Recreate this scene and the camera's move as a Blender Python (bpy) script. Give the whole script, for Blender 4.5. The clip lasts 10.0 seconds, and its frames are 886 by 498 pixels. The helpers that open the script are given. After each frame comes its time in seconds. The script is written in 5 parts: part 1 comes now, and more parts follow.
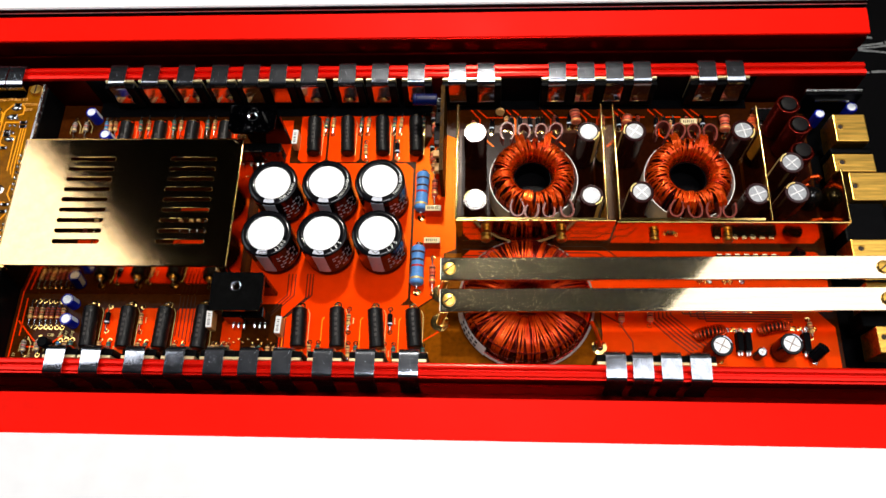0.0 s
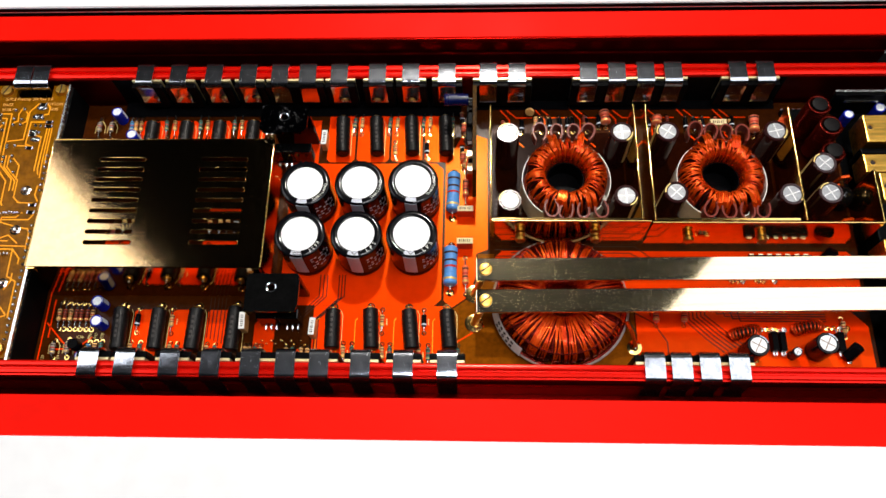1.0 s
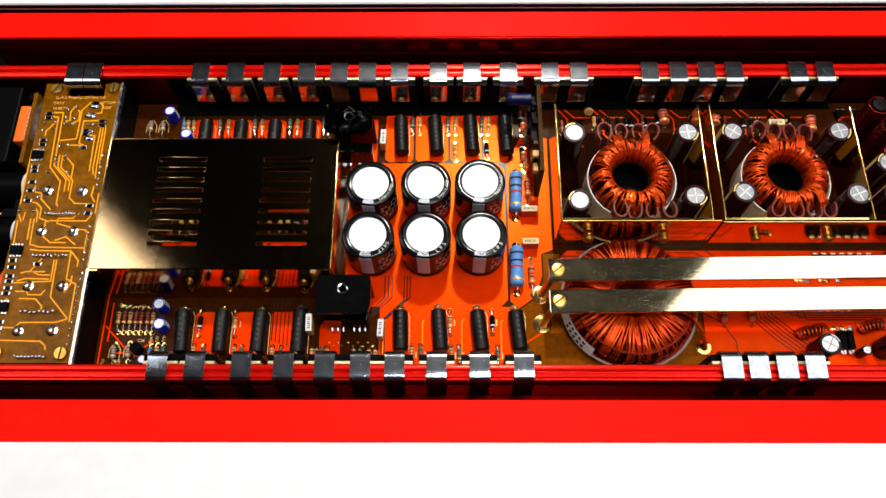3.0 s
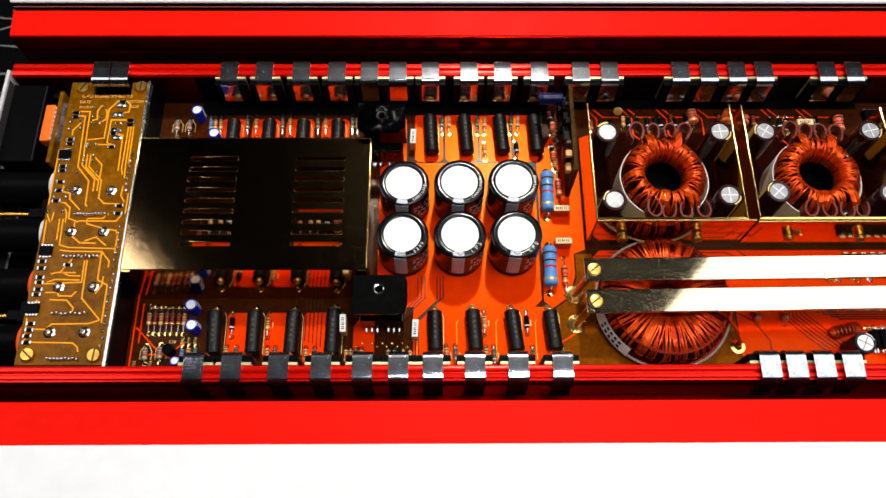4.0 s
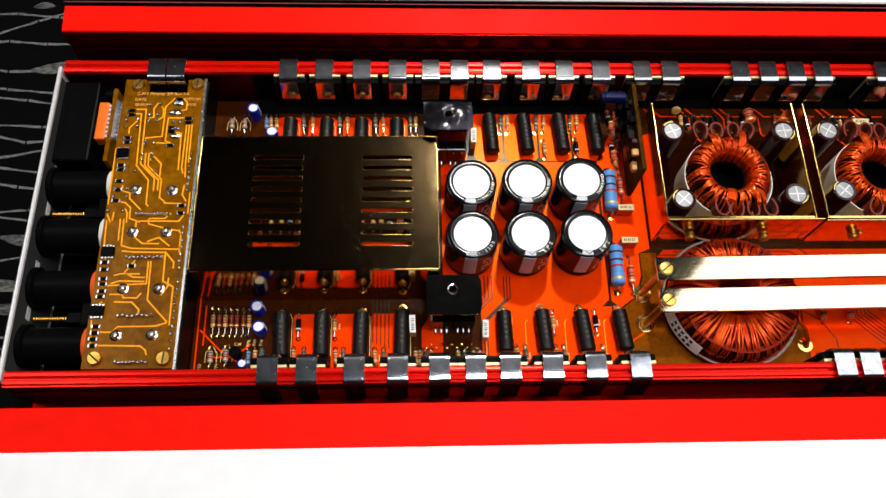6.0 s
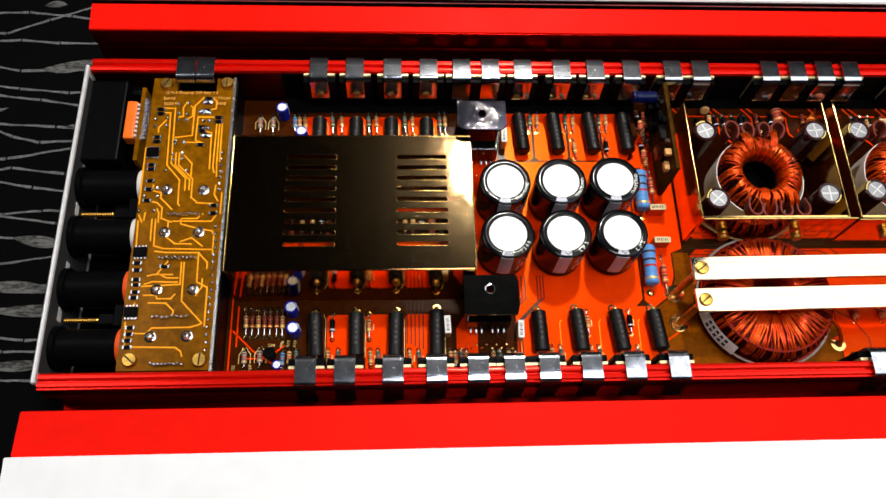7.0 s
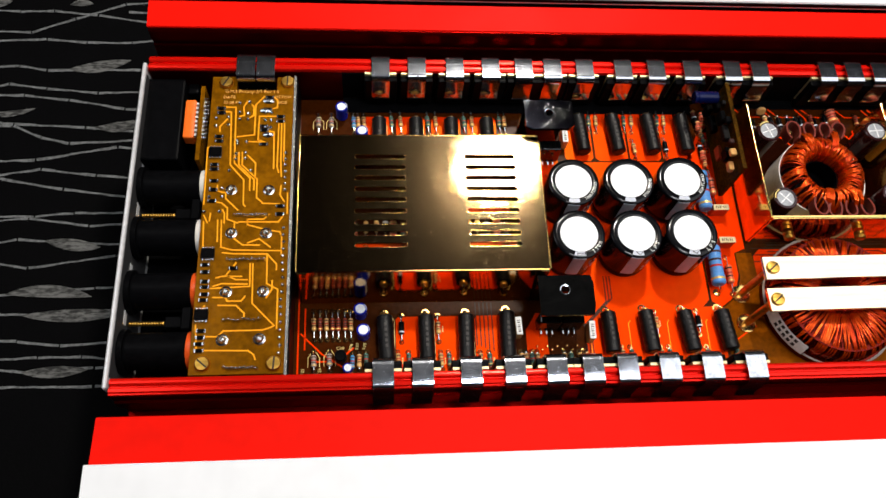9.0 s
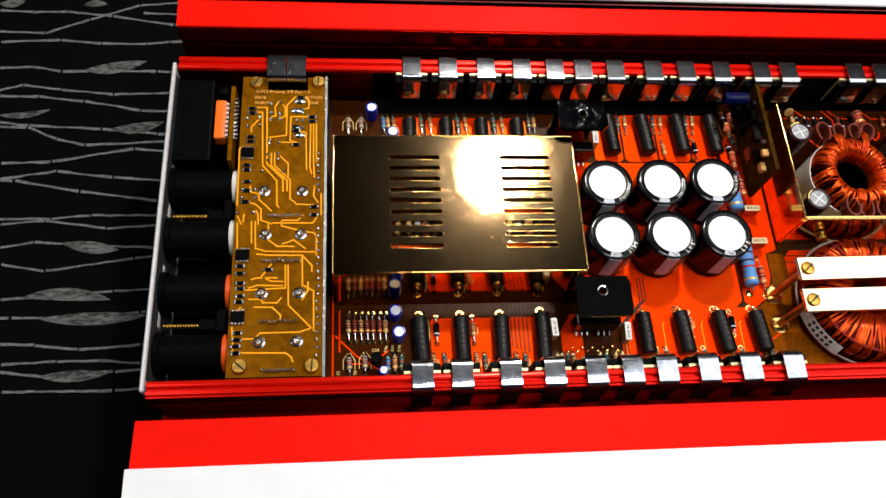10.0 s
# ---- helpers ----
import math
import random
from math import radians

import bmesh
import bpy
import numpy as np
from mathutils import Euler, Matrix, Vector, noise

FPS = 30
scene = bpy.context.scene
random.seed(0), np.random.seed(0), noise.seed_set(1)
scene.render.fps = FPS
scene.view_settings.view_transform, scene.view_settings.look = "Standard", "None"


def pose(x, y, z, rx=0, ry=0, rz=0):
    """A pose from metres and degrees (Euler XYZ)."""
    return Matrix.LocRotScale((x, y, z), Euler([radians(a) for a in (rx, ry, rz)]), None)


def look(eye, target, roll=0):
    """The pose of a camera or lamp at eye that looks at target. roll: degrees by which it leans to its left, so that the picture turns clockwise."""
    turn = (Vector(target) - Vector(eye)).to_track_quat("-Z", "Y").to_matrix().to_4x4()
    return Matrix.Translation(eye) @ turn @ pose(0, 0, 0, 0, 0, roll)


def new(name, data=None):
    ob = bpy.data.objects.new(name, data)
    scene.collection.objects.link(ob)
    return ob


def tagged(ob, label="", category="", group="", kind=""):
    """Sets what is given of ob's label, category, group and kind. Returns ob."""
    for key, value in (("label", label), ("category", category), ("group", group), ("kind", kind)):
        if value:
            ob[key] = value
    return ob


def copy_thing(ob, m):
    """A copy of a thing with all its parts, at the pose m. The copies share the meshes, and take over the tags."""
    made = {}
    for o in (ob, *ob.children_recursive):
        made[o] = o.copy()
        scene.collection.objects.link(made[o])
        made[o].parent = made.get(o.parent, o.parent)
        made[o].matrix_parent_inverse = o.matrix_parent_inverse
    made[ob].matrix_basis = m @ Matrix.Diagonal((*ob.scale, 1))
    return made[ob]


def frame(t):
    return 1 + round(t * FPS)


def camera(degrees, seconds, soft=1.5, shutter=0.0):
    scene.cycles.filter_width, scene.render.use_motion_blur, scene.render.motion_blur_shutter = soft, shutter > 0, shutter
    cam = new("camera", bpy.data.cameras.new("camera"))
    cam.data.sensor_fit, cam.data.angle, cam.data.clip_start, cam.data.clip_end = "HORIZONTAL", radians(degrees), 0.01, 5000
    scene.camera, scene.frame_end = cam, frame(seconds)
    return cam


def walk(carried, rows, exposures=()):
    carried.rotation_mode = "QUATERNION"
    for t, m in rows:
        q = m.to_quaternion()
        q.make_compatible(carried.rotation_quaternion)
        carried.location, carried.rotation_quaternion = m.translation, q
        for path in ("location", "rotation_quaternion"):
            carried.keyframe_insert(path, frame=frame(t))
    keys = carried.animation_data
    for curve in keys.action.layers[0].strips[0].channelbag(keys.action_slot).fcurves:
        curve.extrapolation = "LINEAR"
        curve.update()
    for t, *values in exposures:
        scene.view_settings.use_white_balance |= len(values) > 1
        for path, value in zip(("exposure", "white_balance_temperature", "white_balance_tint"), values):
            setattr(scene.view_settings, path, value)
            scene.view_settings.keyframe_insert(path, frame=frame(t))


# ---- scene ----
cam = camera(59.02, 10.0)
PATH = [
    (0.0, (0.03703, 0.03456, 0.30832), (0.02049, 0.14900, 0.03150), -7.315),
    (0.5, (0.02760, 0.03467, 0.30841), (0.01334, 0.14912, 0.03147), -6.329),
    (1.0, (0.01813, 0.03481, 0.30838), (0.00621, 0.14926, 0.03133), -5.314),
    (1.5, (0.00862, 0.03496, 0.30823), (-0.00092, 0.14943, 0.03109), -4.273),
    (2.0, (-0.00091, 0.03513, 0.30796), (-0.00803, 0.14961, 0.03075), -3.211),
    (2.5, (-0.01045, 0.03532, 0.30757), (-0.01513, 0.14982, 0.03032), -2.133),
    (3.0, (-0.02000, 0.03551, 0.30706), (-0.02222, 0.15005, 0.02980), -1.044),
    (3.5, (-0.02955, 0.03573, 0.30644), (-0.02929, 0.15030, 0.02919), 0.052),
    (4.0, (-0.03909, 0.03595, 0.30572), (-0.03635, 0.15058, 0.02850), 1.151),
    (4.5, (-0.04861, 0.03618, 0.30488), (-0.04339, 0.15088, 0.02772), 2.246),
    (5.0, (-0.05810, 0.03642, 0.30394), (-0.05040, 0.15121, 0.02688), 3.335),
    (5.5, (-0.06755, 0.03667, 0.30289), (-0.05739, 0.15158, 0.02596), 4.411),
    (6.0, (-0.07696, 0.03692, 0.30175), (-0.06436, 0.15198, 0.02497), 5.471),
    (6.5, (-0.08631, 0.03718, 0.30050), (-0.07129, 0.15243, 0.02393), 6.509),
    (7.0, (-0.09560, 0.03744, 0.29915), (-0.07819, 0.15292, 0.02282), 7.522),
    (7.5, (-0.10482, 0.03771, 0.29771), (-0.08506, 0.15346, 0.02165), 8.503),
    (8.0, (-0.11396, 0.03798, 0.29618), (-0.09189, 0.15407, 0.02044), 9.450),
    (8.5, (-0.12301, 0.03825, 0.29456), (-0.09867, 0.15474, 0.01917), 10.356),
    (9.0, (-0.13196, 0.03851, 0.29285), (-0.10541, 0.15549, 0.01787), 11.217),
    (9.5, (-0.14081, 0.03878, 0.29105), (-0.11211, 0.15632, 0.01653), 12.029),
    (10.0, (-0.14954, 0.03904, 0.28916), (-0.11875, 0.15724, 0.01516), 12.787),
]
walk(cam, [(t, look(eye, target, roll)) for t, eye, target, roll in PATH])

# ---- world and light ----
world = bpy.data.worlds.new("dark_room")
scene.world = world
world.use_nodes = True
world.node_tree.nodes["Background"].inputs["Color"].default_value = (0.9, 0.95, 1.0, 1)
world.node_tree.nodes["Background"].inputs["Strength"].default_value = 0.004
scene.view_settings.exposure = 0.0


def panel_lamp(name, at, target, sx, sy, watts, colour, shape="RECTANGLE"):
    lamp = bpy.data.lights.new(name, "AREA")
    lamp.shape, lamp.size, lamp.size_y, lamp.energy, lamp.color = shape, sx, sy, watts, colour
    ob = new(name, lamp)
    ob.matrix_world = look(at, target)
    return ob


# a broad panel overhead, a small work lamp behind the amplifier, and two white panels whose images lie in the polished metal
panel_lamp("overhead_panel", (0.06, 0.07, 0.88), (0.02, 0.14, 0.0), 0.26, 0.16, 2.9, (0.98, 0.98, 1.0))
panel_lamp("work_lamp", (0.03, 0.54, 0.65), (-0.02, 0.17, 0.0), 0.05, 0.05, 4.5, (1.0, 0.93, 0.82), "DISK")
for x, y, z, sx, sy, watts, turn in ((0.505, 0.17, 0.80, 0.80, 0.60, 3.3, 48.6), (-0.537, 0.30, 0.55, 0.32, 0.32, 1.15, 45.0)):
    side_panel = panel_lamp("studio_panel", (x, y, z), (x, y, 0.0), sx, sy, watts, (0.98, 0.98, 1.0))
    side_panel.matrix_world = pose(x, y, z, 0, 0, turn)

# ---- materials ----


def material(name, colour, rough=0.5, metal=0.0, vary=0.15, scale=300.0, bump=0.0, fine=4.0, coat=0.0,
             specks=0.0, stretch=(1, 1, 1), rand=0.0, transmission=0.0, second=None, spec=0.22, lo_at=0.7, hi_at=1.3, haze=0.0,
             haze_colour=None, haze_rough=0.20, coat_rough=0.06, grain=2600.0, strands=0.0):
    """Principled surface with two scales of noise in colour and roughness, and a fine relief."""
    m = bpy.data.materials.new(name)
    m.use_nodes = True
    nt = m.node_tree
    bsdf = nt.nodes["Principled BSDF"]
    tc = nt.nodes.new("ShaderNodeTexCoord")
    mp = nt.nodes.new("ShaderNodeMapping")
    mp.inputs["Scale"].default_value = stretch
    nt.links.new(tc.outputs["Object"], mp.inputs["Vector"])
    n1 = nt.nodes.new("ShaderNodeTexNoise")
    n1.inputs["Scale"].default_value, n1.inputs["Detail"].default_value = scale, 3.0
    n2 = nt.nodes.new("ShaderNodeTexNoise")
    n2.inputs["Scale"].default_value, n2.inputs["Detail"].default_value = scale * fine, 2.0
    nt.links.new(mp.outputs["Vector"], n1.inputs["Vector"])
    nt.links.new(mp.outputs["Vector"], n2.inputs["Vector"])
    add = nt.nodes.new("ShaderNodeMath")
    add.operation = "ADD"
    nt.links.new(n1.outputs["Fac"], add.inputs[0])
    nt.links.new(n2.outputs["Fac"], add.inputs[1])
    ramp = nt.nodes.new("ShaderNodeMapRange")
    ramp.inputs["From Min"].default_value, ramp.inputs["From Max"].default_value = lo_at, hi_at
    nt.links.new(add.outputs[0], ramp.inputs["Value"])
    mix = nt.nodes.new("ShaderNodeMix")
    mix.data_type = "RGBA"
    lo = second or tuple(c * (1 - vary) for c in colour)
    hi = colour if second else tuple(min(1, c * (1 + vary)) for c in colour)
    mix.inputs[6].default_value, mix.inputs[7].default_value = (*lo, 1), (*hi, 1)
    factor = ramp.outputs[0]
    if strands:     # each strand of wire has a tone of its own
        geo = nt.nodes.new("ShaderNodeNewGeometry")
        blend = nt.nodes.new("ShaderNodeMix")
        blend.inputs[0].default_value = strands
        nt.links.new(factor, blend.inputs[2])
        nt.links.new(geo.outputs["Random Per Island"], blend.inputs[3])
        factor = blend.outputs[0]
    nt.links.new(factor, mix.inputs[0])
    out = mix.outputs[2]
    if rand:
        info = nt.nodes.new("ShaderNodeObjectInfo")
        mr = nt.nodes.new("ShaderNodeMapRange")
        mr.inputs["To Min"].default_value, mr.inputs["To Max"].default_value = 1 - rand, 1 + rand
        nt.links.new(info.outputs["Random"], mr.inputs["Value"])
        hsv = nt.nodes.new("ShaderNodeHueSaturation")
        nt.links.new(mr.outputs[0], hsv.inputs["Value"])
        nt.links.new(out, hsv.inputs["Color"])
        out = hsv.outputs["Color"]
    nt.links.new(out, bsdf.inputs["Base Color"])
    rr = nt.nodes.new("ShaderNodeMapRange")
    rr.inputs["To Min"].default_value, rr.inputs["To Max"].default_value = rough * 0.8, min(1, rough * 1.25)
    nt.links.new(n1.outputs["Fac"], rr.inputs["Value"])
    rough_out = rr.outputs[0]
    if specks:
        vo = nt.nodes.new("ShaderNodeTexNoise")
        vo.inputs["Scale"].default_value, vo.inputs["Detail"].default_value = grain, 2.0
        nt.links.new(tc.outputs["Object"], vo.inputs["Vector"])
        sr = nt.nodes.new("ShaderNodeMapRange")
        sr.inputs["From Min"].default_value, sr.inputs["From Max"].default_value = 0.60, 0.72
        sr.inputs["To Max"].default_value = specks
        nt.links.new(vo.outputs["Fac"], sr.inputs["Value"])
        ad = nt.nodes.new("ShaderNodeMath")
        ad.operation = "ADD"
        nt.links.new(sr.outputs[0], ad.inputs[0])
        nt.links.new(rough_out, ad.inputs[1])
        rough_out = ad.outputs[0]
    nt.links.new(rough_out, bsdf.inputs["Roughness"])
    bsdf.inputs["Metallic"].default_value = metal
    bsdf.inputs["Specular IOR Level"].default_value = spec
    bsdf.inputs["Coat Weight"].default_value = coat
    bsdf.inputs["Coat Roughness"].default_value = coat_rough
    bsdf.inputs["Transmission Weight"].default_value = transmission
    second_lobe = None
    if haze:        # a second, broad lobe over the sharp one
        second_lobe = nt.nodes.new("ShaderNodeBsdfPrincipled")
        second_lobe.inputs["Metallic"].default_value, second_lobe.inputs["Roughness"].default_value = 1.0, haze_rough
        if haze_colour:
            second_lobe.inputs["Base Color"].default_value = (*haze_colour, 1)
        else:
            nt.links.new(out, second_lobe.inputs["Base Color"])
        ms = nt.nodes.new("ShaderNodeMixShader")
        ms.inputs[0].default_value = haze
        nt.links.new(bsdf.outputs[0], ms.inputs[1])
        nt.links.new(second_lobe.outputs[0], ms.inputs[2])
        nt.links.new(ms.outputs[0], nt.nodes["Material Output"].inputs["Surface"])
    if bump:
        b = nt.nodes.new("ShaderNodeBump")
        b.inputs["Strength"].default_value, b.inputs["Distance"].default_value = 1.0, bump * 0.001
        nt.links.new(n2.outputs["Fac"], b.inputs["Height"])
        nt.links.new(b.outputs[0], bsdf.inputs["Normal"])
    return m


M = {}
# rail walls: the ridge's red with the recess shade in the colour
M["red"] = material("shaded_red_anodising", (0.14, 0.0012, 0.0006), 0.30, 0.92, 0.10, 60, 0.003, stretch=(0.05, 1, 1), spec=0.05)
M["scratched"] = material("scratched_black_plate", (0.75, 0.75, 0.78), 0.12, 0.9, 0.5, 520, 0.01, second=(0.002, 0.002, 0.003), lo_at=1.26, hi_at=1.33, spec=0.0)
M["sleeving"] = material("pinkish_wire_sleeving", (0.17, 0.028, 0.018), 0.30, 0.0, 0.2, 400)
M["tray_floor"] = material("dark_tray_floor", (0.014, 0.0022, 0.0004), 0.2, 0.0, 0.3, 200, 0.005, spec=0.012)
M["tab_gold"] = material("pale_gold_tab", (0.80, 0.66, 0.36), 0.35, 0.7, 0.1, 400)
M["band_grey"] = material("faded_grey_print", (0.045, 0.040, 0.038), 0.6, 0.0, 0.5, 800)
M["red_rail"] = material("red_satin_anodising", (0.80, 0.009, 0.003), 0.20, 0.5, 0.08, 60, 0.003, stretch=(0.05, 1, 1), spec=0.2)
M["can_blue"] = material("satin_aluminium_top", (0.80, 0.82, 0.88), 0.45, 0.1, 0.2, 700, 0.03)
M["red_lip"] = material("red_satin_paint", (0.78, 0.0055, 0.0010), 0.48, 0.0, 0.05, 40, 0.003, spec=0.045)
M["white_paint"] = material("white_paint", (0.82, 0.83, 0.85), 0.45, 0.0, 0.03, 30, 0.002)
M["board"] = material("orange_circuit_board", (0.94, 0.034, 0.0004), 0.17, 0.0, 0.1, 60, 0.004, second=(0.84, 0.027, 0.0003), spec=0.006,
                      haze=0.034, haze_colour=(1.0, 0.46, 0.02), haze_rough=0.30)
M["board_gap"] = material("bare_laminate", (0.040, 0.0085, 0.0006), 0.2, 0.0, 0.2, 200, 0.005, spec=0.06)
M["trace_dark"] = material("etched_gap", (0.02, 0.003, 0.0006), 0.3, 0.0, 0.15, 300)
M["preamp"] = material("amber_circuit_board", (0.23, 0.085, 0.001), 0.22, 0.0, 0.35, 60, 0.008, second=(0.11, 0.040, 0.0006), spec=0.06, fine=6)
M["amber_laminate"] = material("amber_laminate", (0.17, 0.040, 0.0005), 0.2, 0.0, 0.25, 150, 0.005, spec=0.01, haze=0.012, haze_colour=(1.0, 0.45, 0.04), haze_rough=0.3)
M["driver"] = material("dark_amber_laminate", (0.085, 0.036, 0.002), 0.35, 0.0, 0.5, 260, 0.01, second=(0.015, 0.006, 0.001), spec=0.02)
M["copper_trace"] = material("masked_copper_trace", (1.0, 0.36, 0.010), 0.35, 0.0, 0.12, 400, spec=0.1)
M["solder"] = material("solder", (0.60, 0.60, 0.58), 0.20, 1.0, 0.2, 900, 0.05)
M["shield"] = material("gold_nickel_sheet", (0.62, 0.41, 0.20), 0.042, 1.0, 0.10, 300, 0.010, fine=11, specks=0.12, haze=0.011)
M["gold"] = material("gold_plated_sheet", (0.85, 0.56, 0.18), 0.10, 1.0, 0.10, 80, 0.004, specks=0.1)
M["bar"] = material("polished_brass_bar", (0.89, 0.74, 0.47), 0.05, 1.0, 0.08, 200, 0.0025, stretch=(0.05, 1, 1), specks=0.26, grain=3300.0)
M["brass"] = material("brass", (0.70, 0.40, 0.075), 0.30, 1.0, 0.30, 220, 0.03, stretch=(0.1, 1, 1), specks=0.1)
M["steel"] = material("spring_steel", (0.48, 0.51, 0.58), 0.12, 1.0, 0.30, 300, 0.005, fine=9, specks=0.16, grain=1800.0, haze=0.045, haze_rough=0.42)
M["tin"] = material("tinned_lead", (0.72, 0.72, 0.70), 0.25, 1.0, 0.1, 600)
M["black_plastic"] = material("black_plastic", (0.0022, 0.0022, 0.0026), 0.34, 0.0, 0.3, 300, 0.01, spec=0.025)
M["black_metal"] = material("black_anodised_heatsink", (0.003, 0.003, 0.003), 0.08, 0.0, 0.3, 250, 0.02, spec=0.35, specks=0.05)
M["sleeve"] = material("black_capacitor_sleeve", (0.003, 0.003, 0.004), 0.14, 0.0, 0.2, 300, 0.006, spec=0.22)
M["brown_sleeve"] = material("brown_capacitor_sleeve", (0.022, 0.004, 0.004), 0.18, 0.0, 0.2, 300, 0.006, spec=0.4)
M["blue_sleeve"] = material("blue_capacitor_sleeve", (0.004, 0.012, 0.30), 0.22, 0.0, 0.2, 300, 0.006, spec=0.25)
M["navy_sleeve"] = material("navy_capacitor_sleeve", (0.002, 0.005, 0.045), 0.25, 0.0, 0.2, 300, 0.006, spec=0.2)
M["can_top"] = material("satin_aluminium_can", (0.86, 0.87, 0.90), 0.5, 0.15, 0.22, 420, 0.02, second=(0.58, 0.60, 0.64), lo_at=0.6, hi_at=1.0)
M["can_small"] = material("brushed_aluminium_can", (0.36, 0.37, 0.39), 0.42, 0.5, 0.2, 700, 0.03)
M["can_score"] = material("scored_aluminium", (0.80, 0.80, 0.80), 0.3, 0.5, 0.1, 500)
M["grey_stripe"] = material("pale_grey_print", (0.52, 0.55, 0.62), 0.4, 0.0, 0.08, 300)
M["white_print"] = material("white_print", (0.75, 0.75, 0.73), 0.5, 0.0, 0.1, 500)
M["gold_print"] = material("pale_gold_print", (0.75, 0.56, 0.20), 0.4, 0.2, 0.12, 500)
M["orange_print"] = material("orange_legend", (0.85, 0.40, 0.08), 0.5, 0.0, 0.1, 500)
M["copper"] = material("enamelled_copper_wire", (1.0, 0.135, 0.007), 0.24, 0.72, 0.2, 330, 0.0, second=(0.50, 0.013, 0.001), coat=0.22, coat_rough=0.14, strands=0.7)
# dark red coil wire; in the toroids also the shade between strands
M["dark_copper"] = material("dark_and_shaded_wire", (0.13, 0.008, 0.004), 0.18, 0.8, 0.25, 500)
M["mylar"] = material("pale_grey_card", (0.72, 0.66, 0.60), 0.4, 0.0, 0.1, 150, 0.02)
M["label_tape"] = material("white_tape", (0.72, 0.66, 0.60), 0.5, 0.0, 0.1, 200, 0.01)
M["ferrite"] = material("ferrite", (0.006, 0.005, 0.005), 0.5, 0.0, 0.3, 400, 0.05, spec=0.1)
M["resistor_black"] = material("black_heatshrink_sleeve", (0.0035, 0.003, 0.003), 0.38, 0.0, 0.4, 380, 0.22, fine=2.5, spec=0.22)
M["resistor_blue"] = material("blue_lacquer", (0.09, 0.27, 0.62), 0.4, 0.0, 0.12, 300, 0.02, coat=0.2)
M["resistor_pink"] = material("salmon_lacquer", (0.72, 0.14, 0.06), 0.4, 0.0, 0.15, 300, 0.02, coat=0.2)
M["resistor_tan"] = material("tan_lacquer", (0.62, 0.32, 0.10), 0.4, 0.0, 0.15, 300, 0.02, coat=0.2)
M["resistor_green"] = material("green_lacquer", (0.04, 0.13, 0.10), 0.4, 0.0, 0.15, 300, 0.02, coat=0.2)
M["resistor_grey"] = material("grey_lacquer", (0.32, 0.26, 0.22), 0.4, 0.0, 0.15, 300, 0.02, coat=0.2)
M["resistor_cyan"] = material("light_blue_lacquer", (0.05, 0.25, 0.50), 0.4, 0.0, 0.15, 300, 0.02, coat=0.2)
M["resistor_red"] = material("red_brown_lacquer", (0.30, 0.035, 0.010), 0.4, 0.0, 0.15, 300, 0.02, coat=0.2)
M["band_dark"] = material("dark_band", (0.04, 0.015, 0.012), 0.45)
M["band_red"] = material("red_band", (0.45, 0.02, 0.012), 0.45)
M["band_gold"] = material("gold_band", (0.70, 0.48, 0.14), 0.35, 0.5)
M["box_cap"] = material("cream_film_capacitor", (0.70, 0.55, 0.30), 0.45, 0.0, 0.1, 300, 0.01)
M["box_cap_red"] = material("red_film_capacitor", (0.55, 0.06, 0.015), 0.4, 0.0, 0.1, 300, 0.01)
M["dark_print"] = material("dark_print", (0.03, 0.02, 0.015), 0.5)
M["grey_plate"] = material("grey_end_plate", (0.05, 0.05, 0.052), 0.38, 0.3, 0.12, 300, 0.01)
M["plate_edge"] = material("bare_aluminium_edge", (0.75, 0.75, 0.76), 0.4, 0.4, 0.08, 300)
M["orange_plastic"] = material("orange_connector", (0.85, 0.15, 0.01), 0.4, 0.0, 0.1, 300)
M["white_plastic"] = material("white_plastic", (0.72, 0.68, 0.62), 0.4, 0.0, 0.06, 300)
M["red_plastic"] = material("red_plastic", (0.75, 0.09, 0.012), 0.35, 0.0, 0.1, 300, coat=0.2)
M["cloth"] = material("black_woven_cloth", (0.0015, 0.0015, 0.0018), 0.8, 0.0, 0.4, 60, 0.1, fine=20, spec=0.05)
M["cloth_line"] = material("silver_embroidery", (0.145, 0.15, 0.152), 0.6, 0.0, 0.45, 250, 0.08, spec=0.1)
M["cloth_leaf"] = material("grey_embroidery", (0.09, 0.09, 0.087), 0.65, 0.0, 0.7, 220, 0.08, stretch=(0.3, 1, 1), spec=0.1, lo_at=0.8, hi_at=1.2)
M["room"] = material("dark_wall_paint", (0.012, 0.012, 0.013), 0.7, 0.0, 0.15, 4, spec=0.05)

# ---- building helpers: bmeshes are in millimetres ----


def box(bm, x0, x1, y0, y1, z0, z1, bevel=0.0, seg=1):
    r = bmesh.ops.create_cube(bm, size=1)
    for v in r["verts"]:
        v.co = ((x0 + x1) / 2 + v.co.x * (x1 - x0), (y0 + y1) / 2 + v.co.y * (y1 - y0), (z0 + z1) / 2 + v.co.z * (z1 - z0))
    if bevel:
        edges = list({e for v in r["verts"] for e in v.link_edges})
        bmesh.ops.bevel(bm, geom=edges, offset=bevel, segments=seg, affect="EDGES", profile=0.5)
    return bm


